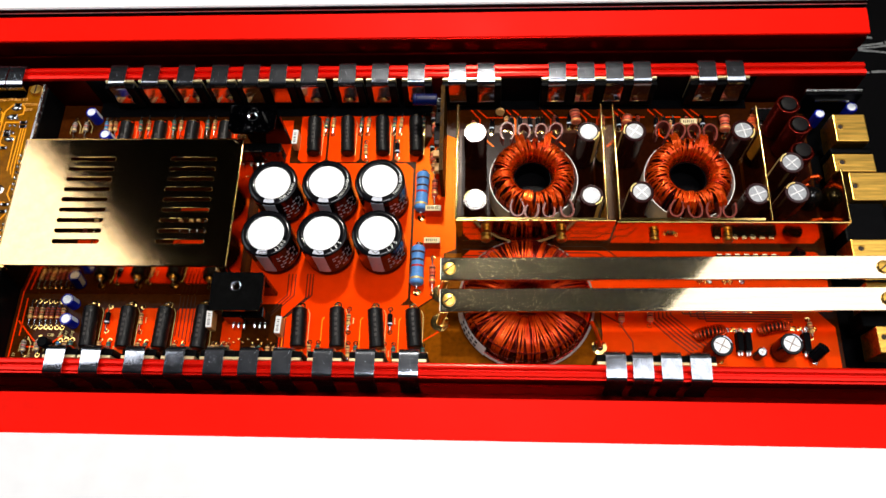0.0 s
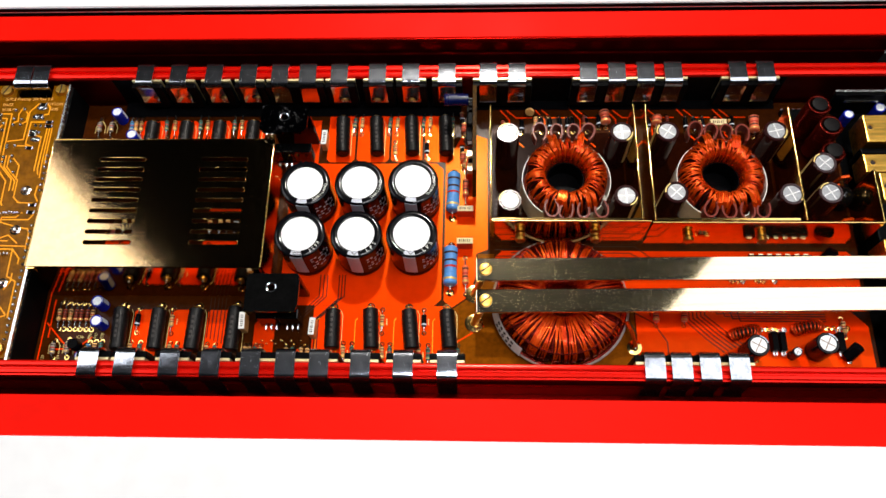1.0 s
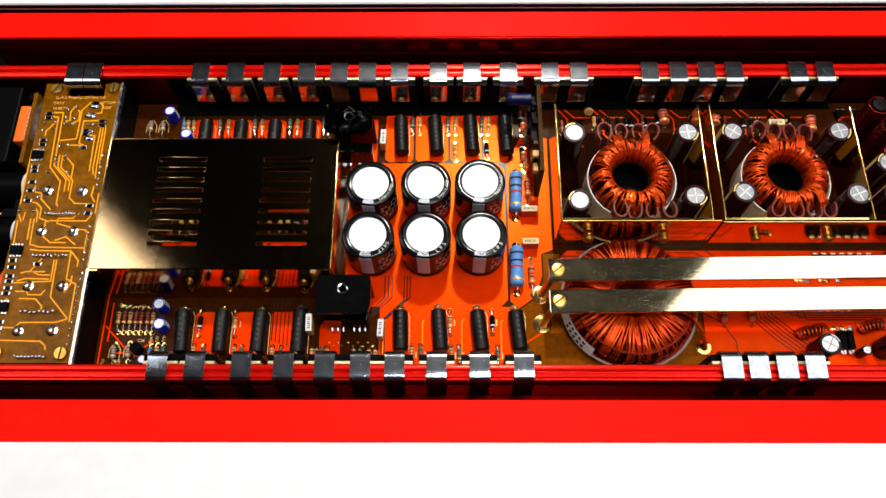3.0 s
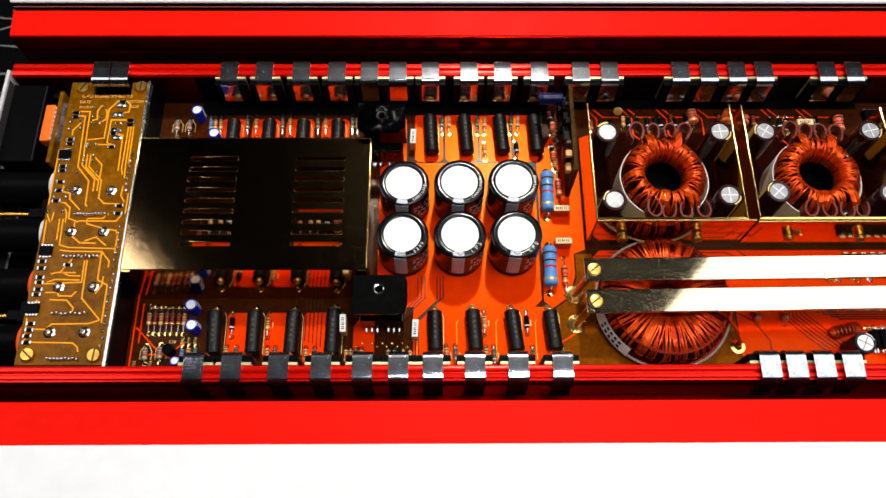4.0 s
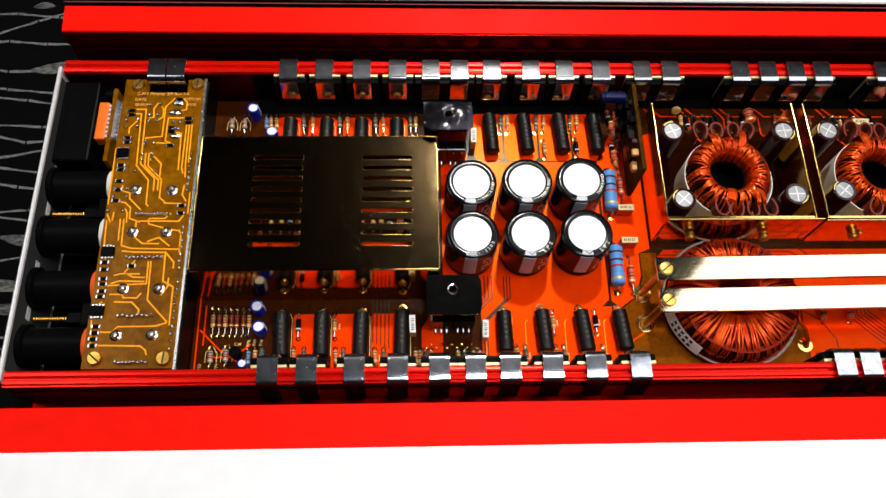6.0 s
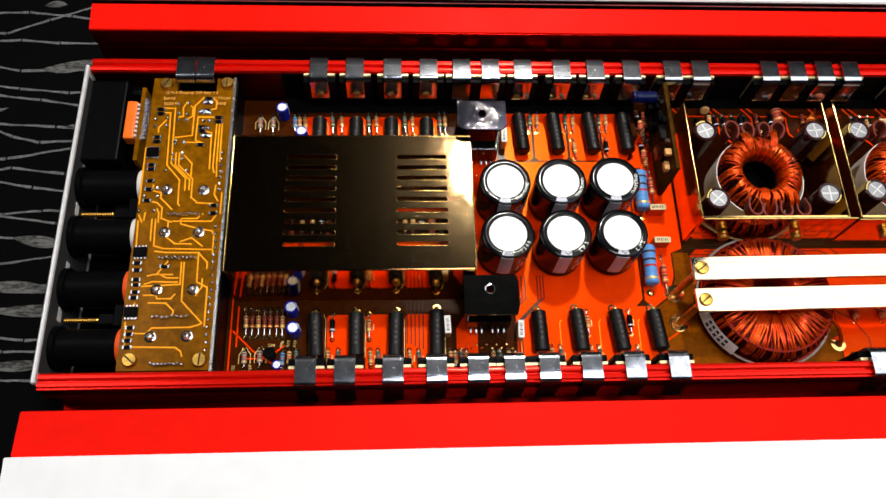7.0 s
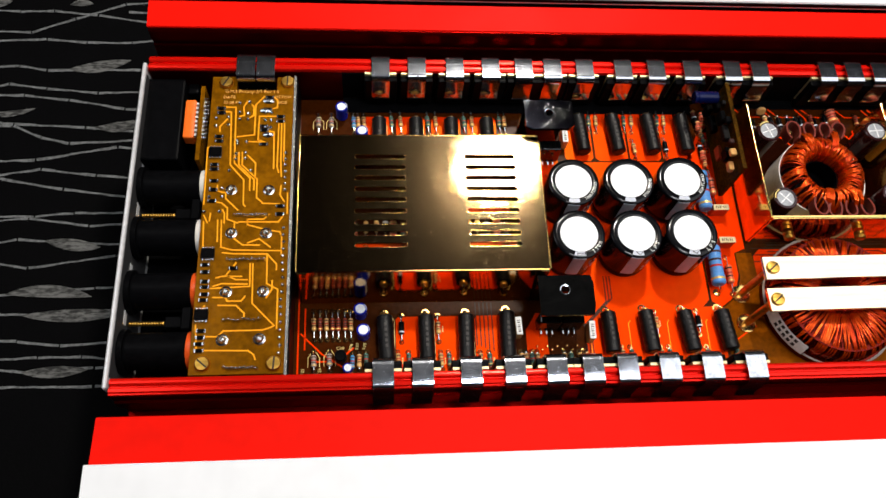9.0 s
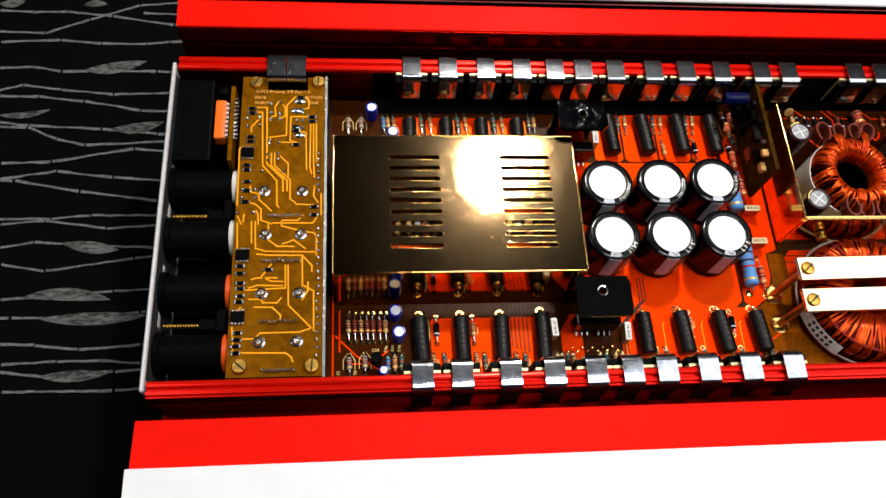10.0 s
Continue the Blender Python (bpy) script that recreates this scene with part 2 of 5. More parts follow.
def lathe(bm, profile, seg=24, m=None):
    """Turn a list of (radius, z) about z."""
    rings = []
    for r, z in profile:
        if r < 1e-6:
            rings.append([bm.verts.new((0, 0, z))])
        else:
            rings.append([bm.verts.new((r * math.cos(2 * math.pi * i / seg), r * math.sin(2 * math.pi * i / seg), z)) for i in range(seg)])
    for a, b in zip(rings, rings[1:]):
        for i in range(seg):
            j = (i + 1) % seg
            if len(a) == 1 and len(b) == 1:
                continue
            if len(a) == 1:
                bm.faces.new((a[0], b[j], b[i]))
            elif len(b) == 1:
                bm.faces.new((a[i], a[j], b[0]))
            else:
                bm.faces.new((a[i], a[j], b[j], b[i]))
    if m is not None:
        bmesh.ops.transform(bm, matrix=m, verts=[v for ring in rings for v in ring])
    return bm


def cyl(bm, p, q, r, seg=12, r2=None):
    """A closed cylinder from p to q."""
    p, q = Vector(p), Vector(q)
    d = q - p
    m = Matrix.Translation(p) @ d.to_track_quat("Z", "Y").to_matrix().to_4x4()
    r2 = r if r2 is None else r2
    return lathe(bm, [(0, 0), (r, 0), (r2, d.length), (0, d.length)], seg, m)


def tube(bm, pts, r, seg=6, closed=False):
    """A round wire along points."""
    pts = [Vector(p) for p in pts]
    n = len(pts)
    rings = []
    for i, p in enumerate(pts):
        a = pts[(i - 1) % n] if closed or i else p
        b = pts[(i + 1) % n] if closed or i < n - 1 else p
        d = (b - a).normalized()
        u = d.orthogonal().normalized() if not rings else (ref - d * ref.dot(d)).normalized()
        ref = u
        w = d.cross(u)
        rings.append([bm.verts.new(p + r * (math.cos(2 * math.pi * k / seg) * u + math.sin(2 * math.pi * k / seg) * w)) for k in range(seg)])
    for i in range(n if closed else n - 1):
        a, b = rings[i], rings[(i + 1) % n]
        for k in range(seg):
            bm.faces.new((a[k], a[(k + 1) % seg], b[(k + 1) % seg], b[k]))
    if not closed:
        bm.faces.new(rings[0][::-1])
        bm.faces.new(rings[-1])
    return bm


def extrude_profile(bm, pts, x0, x1):
    """A closed (y, z) profile drawn out along x."""
    a = [bm.verts.new((x0, y, z)) for y, z in pts]
    b = [bm.verts.new((x1, y, z)) for y, z in pts]
    n = len(pts)
    for i in range(n):
        j = (i + 1) % n
        bm.faces.new((a[i], a[j], b[j], b[i]))
    bm.faces.new(a[::-1])
    bm.faces.new(b)
    return bm


def sheet_strip(bm, pts, thick, x0, x1):
    """A bent strip of sheet of even thickness: its (y, z) centre line drawn out along x."""
    up, dn = [], []
    for i, (y, z) in enumerate(pts):
        ya, za = pts[max(i - 1, 0)]
        yb, zb = pts[min(i + 1, len(pts) - 1)]
        l = math.hypot(yb - ya, zb - za) or 1
        ny, nz = -(zb - za) / l, (yb - ya) / l
        up.append((y + ny * thick / 2, z + nz * thick / 2))
        dn.append((y - ny * thick / 2, z - nz * thick / 2))
    return extrude_profile(bm, up + dn[::-1], x0, x1)


def finish(bm, name, smooth=35.0):
    bmesh.ops.recalc_face_normals(bm, faces=bm.faces)
    bmesh.ops.scale(bm, vec=(0.001, 0.001, 0.001), verts=bm.verts)
    for f in bm.faces:
        f.smooth = True
    me = bpy.data.meshes.new(name)
    for e in bm.edges:
        if len(e.link_faces) == 2:
            a0, a1 = (f.calc_area() for f in e.link_faces)
            if e.calc_face_angle(0) > radians(smooth) or (smooth < 60 and max(a0, a1) > 7 * min(a0, a1) and e.calc_face_angle(0) > 0.01):
                e.smooth = False
    bm.to_mesh(me)
    bm.free()
    return me


def part(name, bm, mat, parent, label="", smooth=35.0):
    me = finish(bm, name, smooth)
    me.materials.append(mat)
    ob = new(name, me)
    ob.parent = parent
    if label:
        tagged(ob, label)
    return ob


def thing(name, at, label, category, group="", rz=0.0, kind=""):
    """An Empty at a thing's base, in millimetres."""
    ob = new(name)
    ob.empty_display_size = 0.005
    ob.matrix_world = pose(at[0] / 1000, at[1] / 1000, at[2] / 1000, 0, 0, rz)
    return tagged(ob, label, category, group, kind)


def at_mm(x, y, z=0.0, rz=0.0, rx=0.0, ry=0.0):
    return pose(x / 1000, y / 1000, z / 1000, rx, ry, rz)


def single(name, bm, mat, label, category, kind="", group="", smooth=35.0):
    me = finish(bm, name, smooth)
    me.materials.append(mat)
    return tagged(new(name, me), label, category, group, kind)


B = bmesh.new
CY = 171.2          # the amplifier's long axis
XL, XR = -222.8, 199.0

# ---- the setting: cloth, dark room ----
bm = B()
box(bm, -1200, 1200, -1100, 1300, -124, -118)
ground = single("ground", bm, M["cloth"], "black woven cloth with silver bamboo embroidery", "cloth", "structure")
for nm, b in (("wall_north", (-1200, 1200, 1300, 1360, -124, 1350)), ("wall_south", (-1200, 1200, -1160, -1100, -124, 1350)),
              ("wall_east", (1200, 1260, -1160, 1360, -124, 1350)), ("wall_west", (-1260, -1200, -1160, 1360, -124, 1350))):
    bm = B()
    box(bm, *b)
    single(nm, bm, M["room"], "dark painted wall of the unlit room", "wall", "structure")
bm = B()
box(bm, -1260, 1260, -1160, 1360, 1350, 1400)
single("ceiling", bm, M["room"], "dark ceiling of the unlit room", "ceiling", "structure")
bm = B()
box(bm, -190, 165, 90, 250, -118, -32.0, 3, 2)
single("display_stand", bm, M["black_plastic"], "black block under the amplifier on the cloth", "stand")

# ---- the amplifier's case ----
case = thing("amplifier_case", (0, 0, -32.0), "red anodised amplifier case with white sides, its cover removed", "amplifier")
ZB = 32.0           # the case's parts are built from z = 0 at the board, shifted up from its base


def mirrored(pts, side):
    """Profile given as (distance from the axis, z), for the side before (-1) or behind (1) the axis."""
    return [(CY + side * d, z + ZB) for d, z in pts]


REAR_OUT = 1.3      # the rear rail stands this much further from the axis


RIDGE = [(63.6, 18.3), (63.65, 19.2), (63.9, 19.7), (64.5, 19.95), (65.6, 19.95), (66.1, 19.6), (66.2, 18.5), (66.9, 18.5), (67.0, 19.5), (67.4, 19.9), (68.5, 19.95), (68.8, 19.6), (68.85, 19.0),
         (69.15, 19.0), (69.2, 19.4), (69.6, 19.4), (69.75, 18.9), (69.75, 18.3)]
RAIL = [(63.4, 18.0), (63.6, 18.25), (69.7, 18.25), (69.8, 18.0), (69.8, 12.0), (70.7, 11.5), (70.7, 4.0), (69.8, 3.5), (69.8, -6), (79.4, -6), (79.4, 16), (80.0, 16.6), (80.0, 18.4), (79.2, 19.0),
        (79.2, 25.2), (80.0, 26.2), (92.6, 27.6), (93.2, 27.0), (93.2, -26), (66.5, -26), (66.5, -8), (63.4, -8)]
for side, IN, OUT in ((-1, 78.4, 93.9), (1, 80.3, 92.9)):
    # darkened red carries the shade of the channel and inner wall
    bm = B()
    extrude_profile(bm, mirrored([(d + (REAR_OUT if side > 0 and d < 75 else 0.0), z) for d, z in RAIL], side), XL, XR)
    part("side_rail", bm, M["red"], case, "red anodised extrusion, darkened for the shade below its ridge", 25)
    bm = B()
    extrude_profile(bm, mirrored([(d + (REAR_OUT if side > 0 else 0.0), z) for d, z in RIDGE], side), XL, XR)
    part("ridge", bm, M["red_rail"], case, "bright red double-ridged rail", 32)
    bm = B()
    extrude_profile(bm, mirrored([(IN, 26.4), (IN + 0.3, 26.9), (OUT - 0.6, 28.2), (OUT, 27.9), (OUT, 27.4), (IN + 0.3, 26.1)], side), XL - 0.4, XR + 1.0)
    part("lip", bm, M["red_lip"], case, "broad flat red lip")
    bm = B()
    extrude_profile(bm, mirrored([(94.3, 31.6), (94.8, 32.2), (126, 32.0), (129, 30.5), (130.5, 27), (130.5, -22), (128, -26), (94.3, -26)], side), XL - 0.6, XR + 1.0)
    seams = ((24.0, 29.0, "black_plastic"), (29.1, 29.6, "plate_edge"), (29.7, 31.2, "black_plastic"))
    for z0, z1, mt in seams if side > 0 else ():
        bm2 = B()
        y0, y1 = sorted((CY + side * 93.75, CY + side * 94.25))
        box(bm2, XL - 0.5, XR + 0.9, y0, y1, z0 + ZB, z1 + ZB)
        part("seam_strip", bm2, M[mt], case)
    part("side_panel", bm, M["white_paint"], case, "smooth white outer side panel", 50)
bm = B()
box(bm, XL, XR, CY - 66.4, CY + 66.4, ZB - 26, ZB - 9)
part("floor_plate", bm, M["black_plastic"], case)
bm = B()
box(bm, XL - 2.2, XL - 0.7, CY - 67.5, CY + 67.5, ZB - 26, ZB + 20.5, 0.5)
part("end_plate", bm, M["plate_edge"], case, "thin grey end plate with bare metal edge")

# ---- the main circuit board ----
board = thing("circuit_board", (0, 0, -1.8), "orange circuit board with dark etched traces", "circuit board")
bm = B()
box(bm, -163, 178, CY - 63.4, CY + 63.4, 0, 1.78)
part("laminate", bm, M["board_gap"], board, "brown bare laminate")


def outline(bm, pts, z0, z1):
    a = [bm.verts.new((x, y, z0)) for x, y in pts]
    b = [bm.verts.new((x, y, z1)) for x, y in pts]
    n = len(pts)
    for i in range(n):
        bm.faces.new((a[i], a[(i + 1) % n], b[(i + 1) % n], b[i]))
    bm.faces.new(b)
    bm.faces.new(a[::-1])


def chamfered(x0, x1, y0, y1, c=1.2):
    return [(x0 + c, y0), (x1 - c, y0), (x1, y0 + c), (x1, y1 - c), (x1 - c, y1), (x0 + c, y1), (x0, y1 - c), (x0, y0 + c)]


def pour(pts):
    bm = B()
    outline(bm, pts, 1.75, 1.84)
    part("copper_pour", bm, M["board"], board)


def strips(bm, paths, w=0.35, z=1.88):
    """Flat traces along (x, y) paths."""
    for path in paths:
        for i, (p, q) in enumerate(zip(path, path[1:])):
            p, q = Vector(p), Vector(q)
            d = (q - p).normalized()
            n = Vector((-d.y, d.x)) * w / 2
            e = d * w / 2
            vs = [bm.verts.new((*c, z + 0.003 * (i % 2))) for c in (p - e - n, q + e - n, q + e + n, p - e + n)]
            bm.faces.new(vs)


pour(chamfered(-63.5, 4.5, 136.6, 203.5, 3))
pour([(5.5, 139), (9, 136), (16, 141), (19, 150), (19, 160), (24, 162), (24, 216), (14, 220), (5.5, 204)])
FX = [-48.8, -35.3, -19.8, -4.8, 8.6]
for a, b in zip(FX, FX[1:]):
    pour(chamfered(a + 0.5, b - 0.5, 204.2, 229.0, 1.5))
for a in (-117.6, -102.3, -86.6):
    pour(chamfered(a - 6.0, a + 5.0, 111.5, 134.3, 1.0))
for a in (-137, -122.6, -107.3, -91.4):
    pour(chamfered(a + 1.0, a + 13.6, 203.5, 226.0, 1.5))
pour([(-72.5, 112), (-64, 112), (-64, 135), (-68, 135), (-72.5, 128)])
pour([(-65, 203), (-52, 203), (-52, 226), (-62, 226)])
pour(chamfered(-48.3, 8.1, 111.5, 136.55, 0.2))
pour([(88, 108.5), (176.5, 108.5), (176.5, 129), (168, 138), (84, 138), (84, 112.5)])
pour(chamfered(27, 176.5, 139, 161.5, 3))
bm = B()
outline(bm, [(9.5, 109), (83.5, 109), (83.5, 138), (28, 138), (26.5, 160), (19.6, 160), (19.6, 149), (16.5, 140.5), (9.5, 135.5)], 1.75, 1.80)
part("bare_area", bm, M["amber_laminate"], board, "amber bare laminate")
# darker board floor in each compartment of the tray
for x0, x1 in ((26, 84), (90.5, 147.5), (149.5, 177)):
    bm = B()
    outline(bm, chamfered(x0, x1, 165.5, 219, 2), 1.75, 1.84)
    part("dark_area", bm, M["tray_floor"], board, "dark area of the board inside the tray")

bm = B()
P = []
for k in range(6):          # bundle of traces below the shield can's corner
    o = 1.5 * k
    P.append([(-48.6 + 1.25 * k, 113), (-48.6 + 1.25 * k, 129.5 + 0.6 * k), (-38.6 + 1.25 * k, 139.5 + 0.6 * k), (-38.6 + 1.25 * k, 150)] if k < 3 else
             [(-52.5, 131.5 + 1.5 * (k - 3)), (-43.6 - 1.5 * (k - 3), 140.5), (-43.6 - 1.5 * (k - 3), 150)])
for k in range(5):          # comb of traces beside the shield can
    P.append([(-92 + 1.6 * k, 139.5), (-92 + 1.6 * k, 122.5 - 0.6 * k)])
for k in range(7):          # fan of traces in front of the inductor tray
    P.append([(27, 163.5 - 1.5 * k), (70 - 1.2 * k, 163.5 - 1.5 * k), (74 - 1.2 * k, 160.0 - 1.5 * k), (96, 160.0 - 1.5 * k), (101, 156 - 1.3 * k)] if k % 2 else
             [(34, 163.5 - 1.5 * k), (86 - 1.2 * k, 163.5 - 1.5 * k), (92, 158.5 - 1.5 * k)])
for k in range(6):          # traces beside the large toroid
    o = 1.6 * k
    P.append([(104 + o, 141), (104 + o, 131 + o * 0.3), (112 + o, 123 + o * 0.4), (112 + o + 6, 118 + o * 0.4)])
for k in range(4):
    P.append([(115 + 3 * k, 140), (117 + 3 * k, 134 - k), (160, 134 - k)])
P += [[(84, 134), (91, 130), (96, 122), (96, 112)], [(74, 138), (80, 134), (84, 125)], [(90, 140), (90, 133)]]
for k in range(9):
    P.append([(92, 168 + 2.2 * k), (146, 168 + 2.2 * k)])
    P.append([(27, 168 + 2.2 * k), (82, 168 + 2.2 * k)])
strips(bm, P, 0.42)
tagged(part("trace", bm, M["trace_dark"], board, "dark etched lines between copper areas"), kind="stuff")
bm = B()
P = []
for k in range(7):          # rear board edge behind the inductors
    P.append([(30 + 16 * k, 231), (34 + 16 * k, 226), (34 + 16 * k, 218), (40 + 16 * k, 212)])
    P.append([(33 + 16 * k, 231), (37 + 16 * k, 227), (44 + 16 * k, 227)])
# copper tracks on the bare laminate at the preamplifier's end
P += [[(-161, 110), (-161, 205)], [(-158.5, 122), (-158.5, 138)], [(-155, 117), (-146, 117), (-140, 122)], [(-160, 128), (-152, 120), (-140, 112)],
      [(8, 112), (24, 112)], [(6, 118), (22, 128)]]
strips(bm, P, 0.6)
tagged(part("trace", bm, M["board"], board, "orange copper tracks on bare laminate"), kind="stuff")

bm = B()
strips(bm, [[(a - 3.2, 116), (a - 3.2, 130), (a - 2.4, 131)] for a in (-43.5, -27.5, -11.5, 4.5)] +
       [[(a + 5.4, 114), (a + 5.4, 133)] for a in (-43.5, -27.5, -11.5)], 0.3, 1.9)
tagged(part("outline", bm, M["copper_trace"], board, "pale printed outlines beside the resistors"), kind="stuff")

# ---- shield can over the output stage ----


def shield_can():
    t = thing("shield_can", (0, 0, 0.1), "polished gold-nickel shield can with two rows of vent slots", "shield")
    x0, x1, y0, y1, zt = -160.2, -65.8, 144.2, 201.8, 24.5
    cols = [(-138.9, -119.3), (-95.8, -75.9)]
    rows = [154.5 + 4.70 * k for k in range(9)]
    sw = 0.95
    bm = B()
    xs = [x0, cols[0][0], cols[0][1], cols[1][0], cols[1][1], x1]
    # plain strips between and beside the slot columns, then bridges between the slots
    for a, b in ((0, 1), (2, 3), (4, 5)):
        box(bm, xs[a], xs[b], y0, y1, zt - 0.5, zt)
    for a, b in cols:
        ys = [y0] + [v for r in rows for v in (r - sw, r + sw)] + [y1]
        for k in range(0, len(ys), 2):
            box(bm, a, b, ys[k], ys[k + 1], zt - 0.5, zt)
        for r in rows:      # rounded slot ends
            for e, s in ((a, 1), (b, -1)):
                for up in (1, -1):
                    pts = [(e, r + up * sw)] + [(e + s * sw * (1 - math.cos(u)), r + up * sw * math.sin(u)) for u in (0, 0.4, 0.8, 1.2, 1.57)]
                    outline(bm, pts, zt - 0.5, zt)
    bmesh.ops.remove_doubles(bm, verts=bm.verts, dist=0.001)
    part("lid", bm, M["shield"], t)
    for a, b in cols:       # turned-up rims of the punched slots
        for r in rows:
            loop = [(a + sw + sw * math.cos(u), r + sw * math.sin(u), zt + 0.05) for u in (1.57, 2.1, 2.62, 3.14, 3.66, 4.19, 4.71)]
            loop += [(b - sw - sw * math.cos(u), r + sw * math.sin(u), zt + 0.05) for u in (4.71, 4.19, 3.66, 3.14, 2.62, 2.1, 1.57)]
            bm = B()
            tube(bm, loop, 0.13, 6, True)
            part("slot_rim", bm, M["gold"], t, "", 60)
    for p, q in (((x0, y0, zt - 0.1), (x0, y1, zt - 0.1)), ((x1, y0, zt - 0.1), (x1, y1, zt - 0.1)), ((x0, y1, zt - 0.1), (x1, y1, zt - 0.1))):
        bm = B()
        cyl(bm, p, q, 0.32, 8)
        part("folded_edge", bm, M["gold"], t, "", 60)
    bm = B()
    sheet_strip(bm, [(y0 - 3.6, 0), (y0 - 0.2, zt - 0.6)], 0.4, x0 + 0.6, x1 - 0.6)
    part("wall", bm, M["shield"], t)
    bm = B()
    sheet_strip(bm, [(y1 - 0.2, zt - 0.3), (y1 - 0.2, 0)], 0.4, x0 + 0.6, x1 - 0.6)
    part("wall", bm, M["shield"], t)
    for x in (x0, x1 - 0.4):
        bm = B()
        box(bm, x, x + 0.4, y0 + 0.4, y1 - 0.6, 0, zt - 0.55)
        part("wall", bm, M["shield"], t)
    bm = B()
    cyl(bm, (x0 + 0.6, y0 - 3.7, 0.15), (x1 - 0.6, y0 - 3.7, 0.15), 0.11, 8)
    part("foot_edge", bm, M["gold"], t, "bright bottom edge of the wall", 60)
    for x in (x0 + 2.0, x1 - 2.0):
        bm = B()
        box(bm, x - 1.6, x + 1.6, y0 - 0.9, y0 - 0.3, zt - 4, zt - 0.4)
        part("tab", bm, M["gold"], t)
    return t


shield_can()

# ---- capacitors ----


def arc_plate(bm, r0, r1, a0, a1, z, n=10):
    """A flat piece of a ring."""
    vs = []
    for i in range(n + 1):
        a = a0 + (a1 - a0) * i / n
        vs.append((bm.verts.new((r0 * math.cos(a), r0 * math.sin(a), z)), bm.verts.new((r1 * math.cos(a), r1 * math.sin(a), z))))
    for p, q in zip(vs, vs[1:]):
        bm.faces.new((p[0], p[1], q[1], q[0]))


def letters(text, size, mat, parent, m, name="lettering", thick=0.02):
    """Words in the built-in font as a flat mesh; size in millimetres, m in millimetres."""
    cu = bpy.data.curves.new(name, "FONT")
    cu.body, cu.size, cu.align_x, cu.extrude, cu.resolution_u = text, size, "CENTER", thick, 2
    tmp = new("tmp", cu)
    me = bpy.data.meshes.new_from_object(tmp.evaluated_get(bpy.context.evaluated_depsgraph_get()))
    bpy.data.objects.remove(tmp)
    me.transform(Matrix.Scale(0.001, 4) @ m)
    me.materials.append(mat)
    ob = new(name, me)
    ob.parent = parent
    return ob


def big_capacitor(x, y, words, mark):
    t = thing("reservoir_capacitor", (x, y, 0), "large black-sleeved electrolytic capacitor with white top", "capacitor", "reservoir capacitors")
    R_, H = 10.4, 21.3
    bm = B()
    lathe(bm, [(0, 0.1), (R_ - 0.6, 0.1), (R_, 0.8), (R_, 2.6), (R_ - 0.35, 3.2), (R_, 3.8), (R_, H - 1.0), (R_ - 0.25, H - 0.35), (R_ - 0.9, H), (7.9, H), (7.6, H - 0.15), (7.4, H - 0.6), (0, H - 0.6)], 48)
    part("sleeve", bm, M["sleeve"], t)
    bm = B()
    lathe(bm, [(7.45, H - 0.55), (7.45, H - 0.32), (7.1, H - 0.22), (0, H - 0.2)], 40)
    part("can_top", bm, M["can_top"], t, "white satin aluminium can top")
    bm = B()
    arc_plate(bm, 7.75, R_ - 0.95, radians(-108), radians(-80), H + 0.03)
    vs = []
    for i in range(9):
        a = radians(-108 + 28 * i / 8)
        vs.append((bm.verts.new(((R_ + 0.04) * math.cos(a), (R_ + 0.04) * math.sin(a), H - 0.9)), bm.verts.new(((R_ + 0.04) * math.cos(a), (R_ + 0.04) * math.sin(a), 4.5))))
    for p, q in zip(vs, vs[1:]):
        bm.faces.new((p[0], p[1], q[1], q[0]))
    vs = []
    for i in range(9):
        a = radians(-108 + 28 * i / 8)
        vs.append((bm.verts.new(((R_ - 0.95) * math.cos(a), (R_ - 0.95) * math.sin(a), H + 0.03)), bm.verts.new(((R_ + 0.04) * math.cos(a), (R_ + 0.04) * math.sin(a), H - 0.9))))
    for p, q in zip(vs, vs[1:]):
        bm.faces.new((p[0], p[1], q[1], q[0]))
    part("polarity_stripe", bm, M["grey_stripe"], t, "pale grey polarity stripe")
    for text, a0, rr, step, size in words:
        for k, ch in enumerate(text):
            if ch == " ":
                continue
            a = radians(a0 + step * k)
            letters(ch, size, M["white_print"], t, Matrix.Translation((rr * math.cos(a), rr * math.sin(a), H + 0.03)) @ Matrix.Rotation(a + math.pi / 2, 4, "Z"))
    if mark:
        bm = B()
        if mark == "box":
            strips(bm, [[(-1.7, -9.1), (1.3, -9.1), (1.3, -8.3), (-1.7, -8.3), (-1.7, -9.1)]], 0.25, H + 0.06)
        else:
            strips(bm, [[(-1.2, -8.1), (0.0, -9.1), (1.2, -8.1)]], 0.3, H + 0.06)
        part("polarity_mark", bm, M["dark_print"], t)
    bm = B()
    for k in range(5):      # rows of small unreadable print down the sleeve
        for j in range(6):
            a = radians(-66 + 9 * j)
            r0 = R_ + 0.05
            b = a + radians(6)
            zz = 15.5 - 2.2 * k
            f = [bm.verts.new((r0 * math.cos(c), r0 * math.sin(c), h)) for c, h in ((a, zz), (b, zz), (b, zz + 0.9), (a, zz + 0.9))]
            if (j + k) % 3 != 2:
                bm.faces.new(f)
    part("printing", bm, M["grey_stripe"], t)


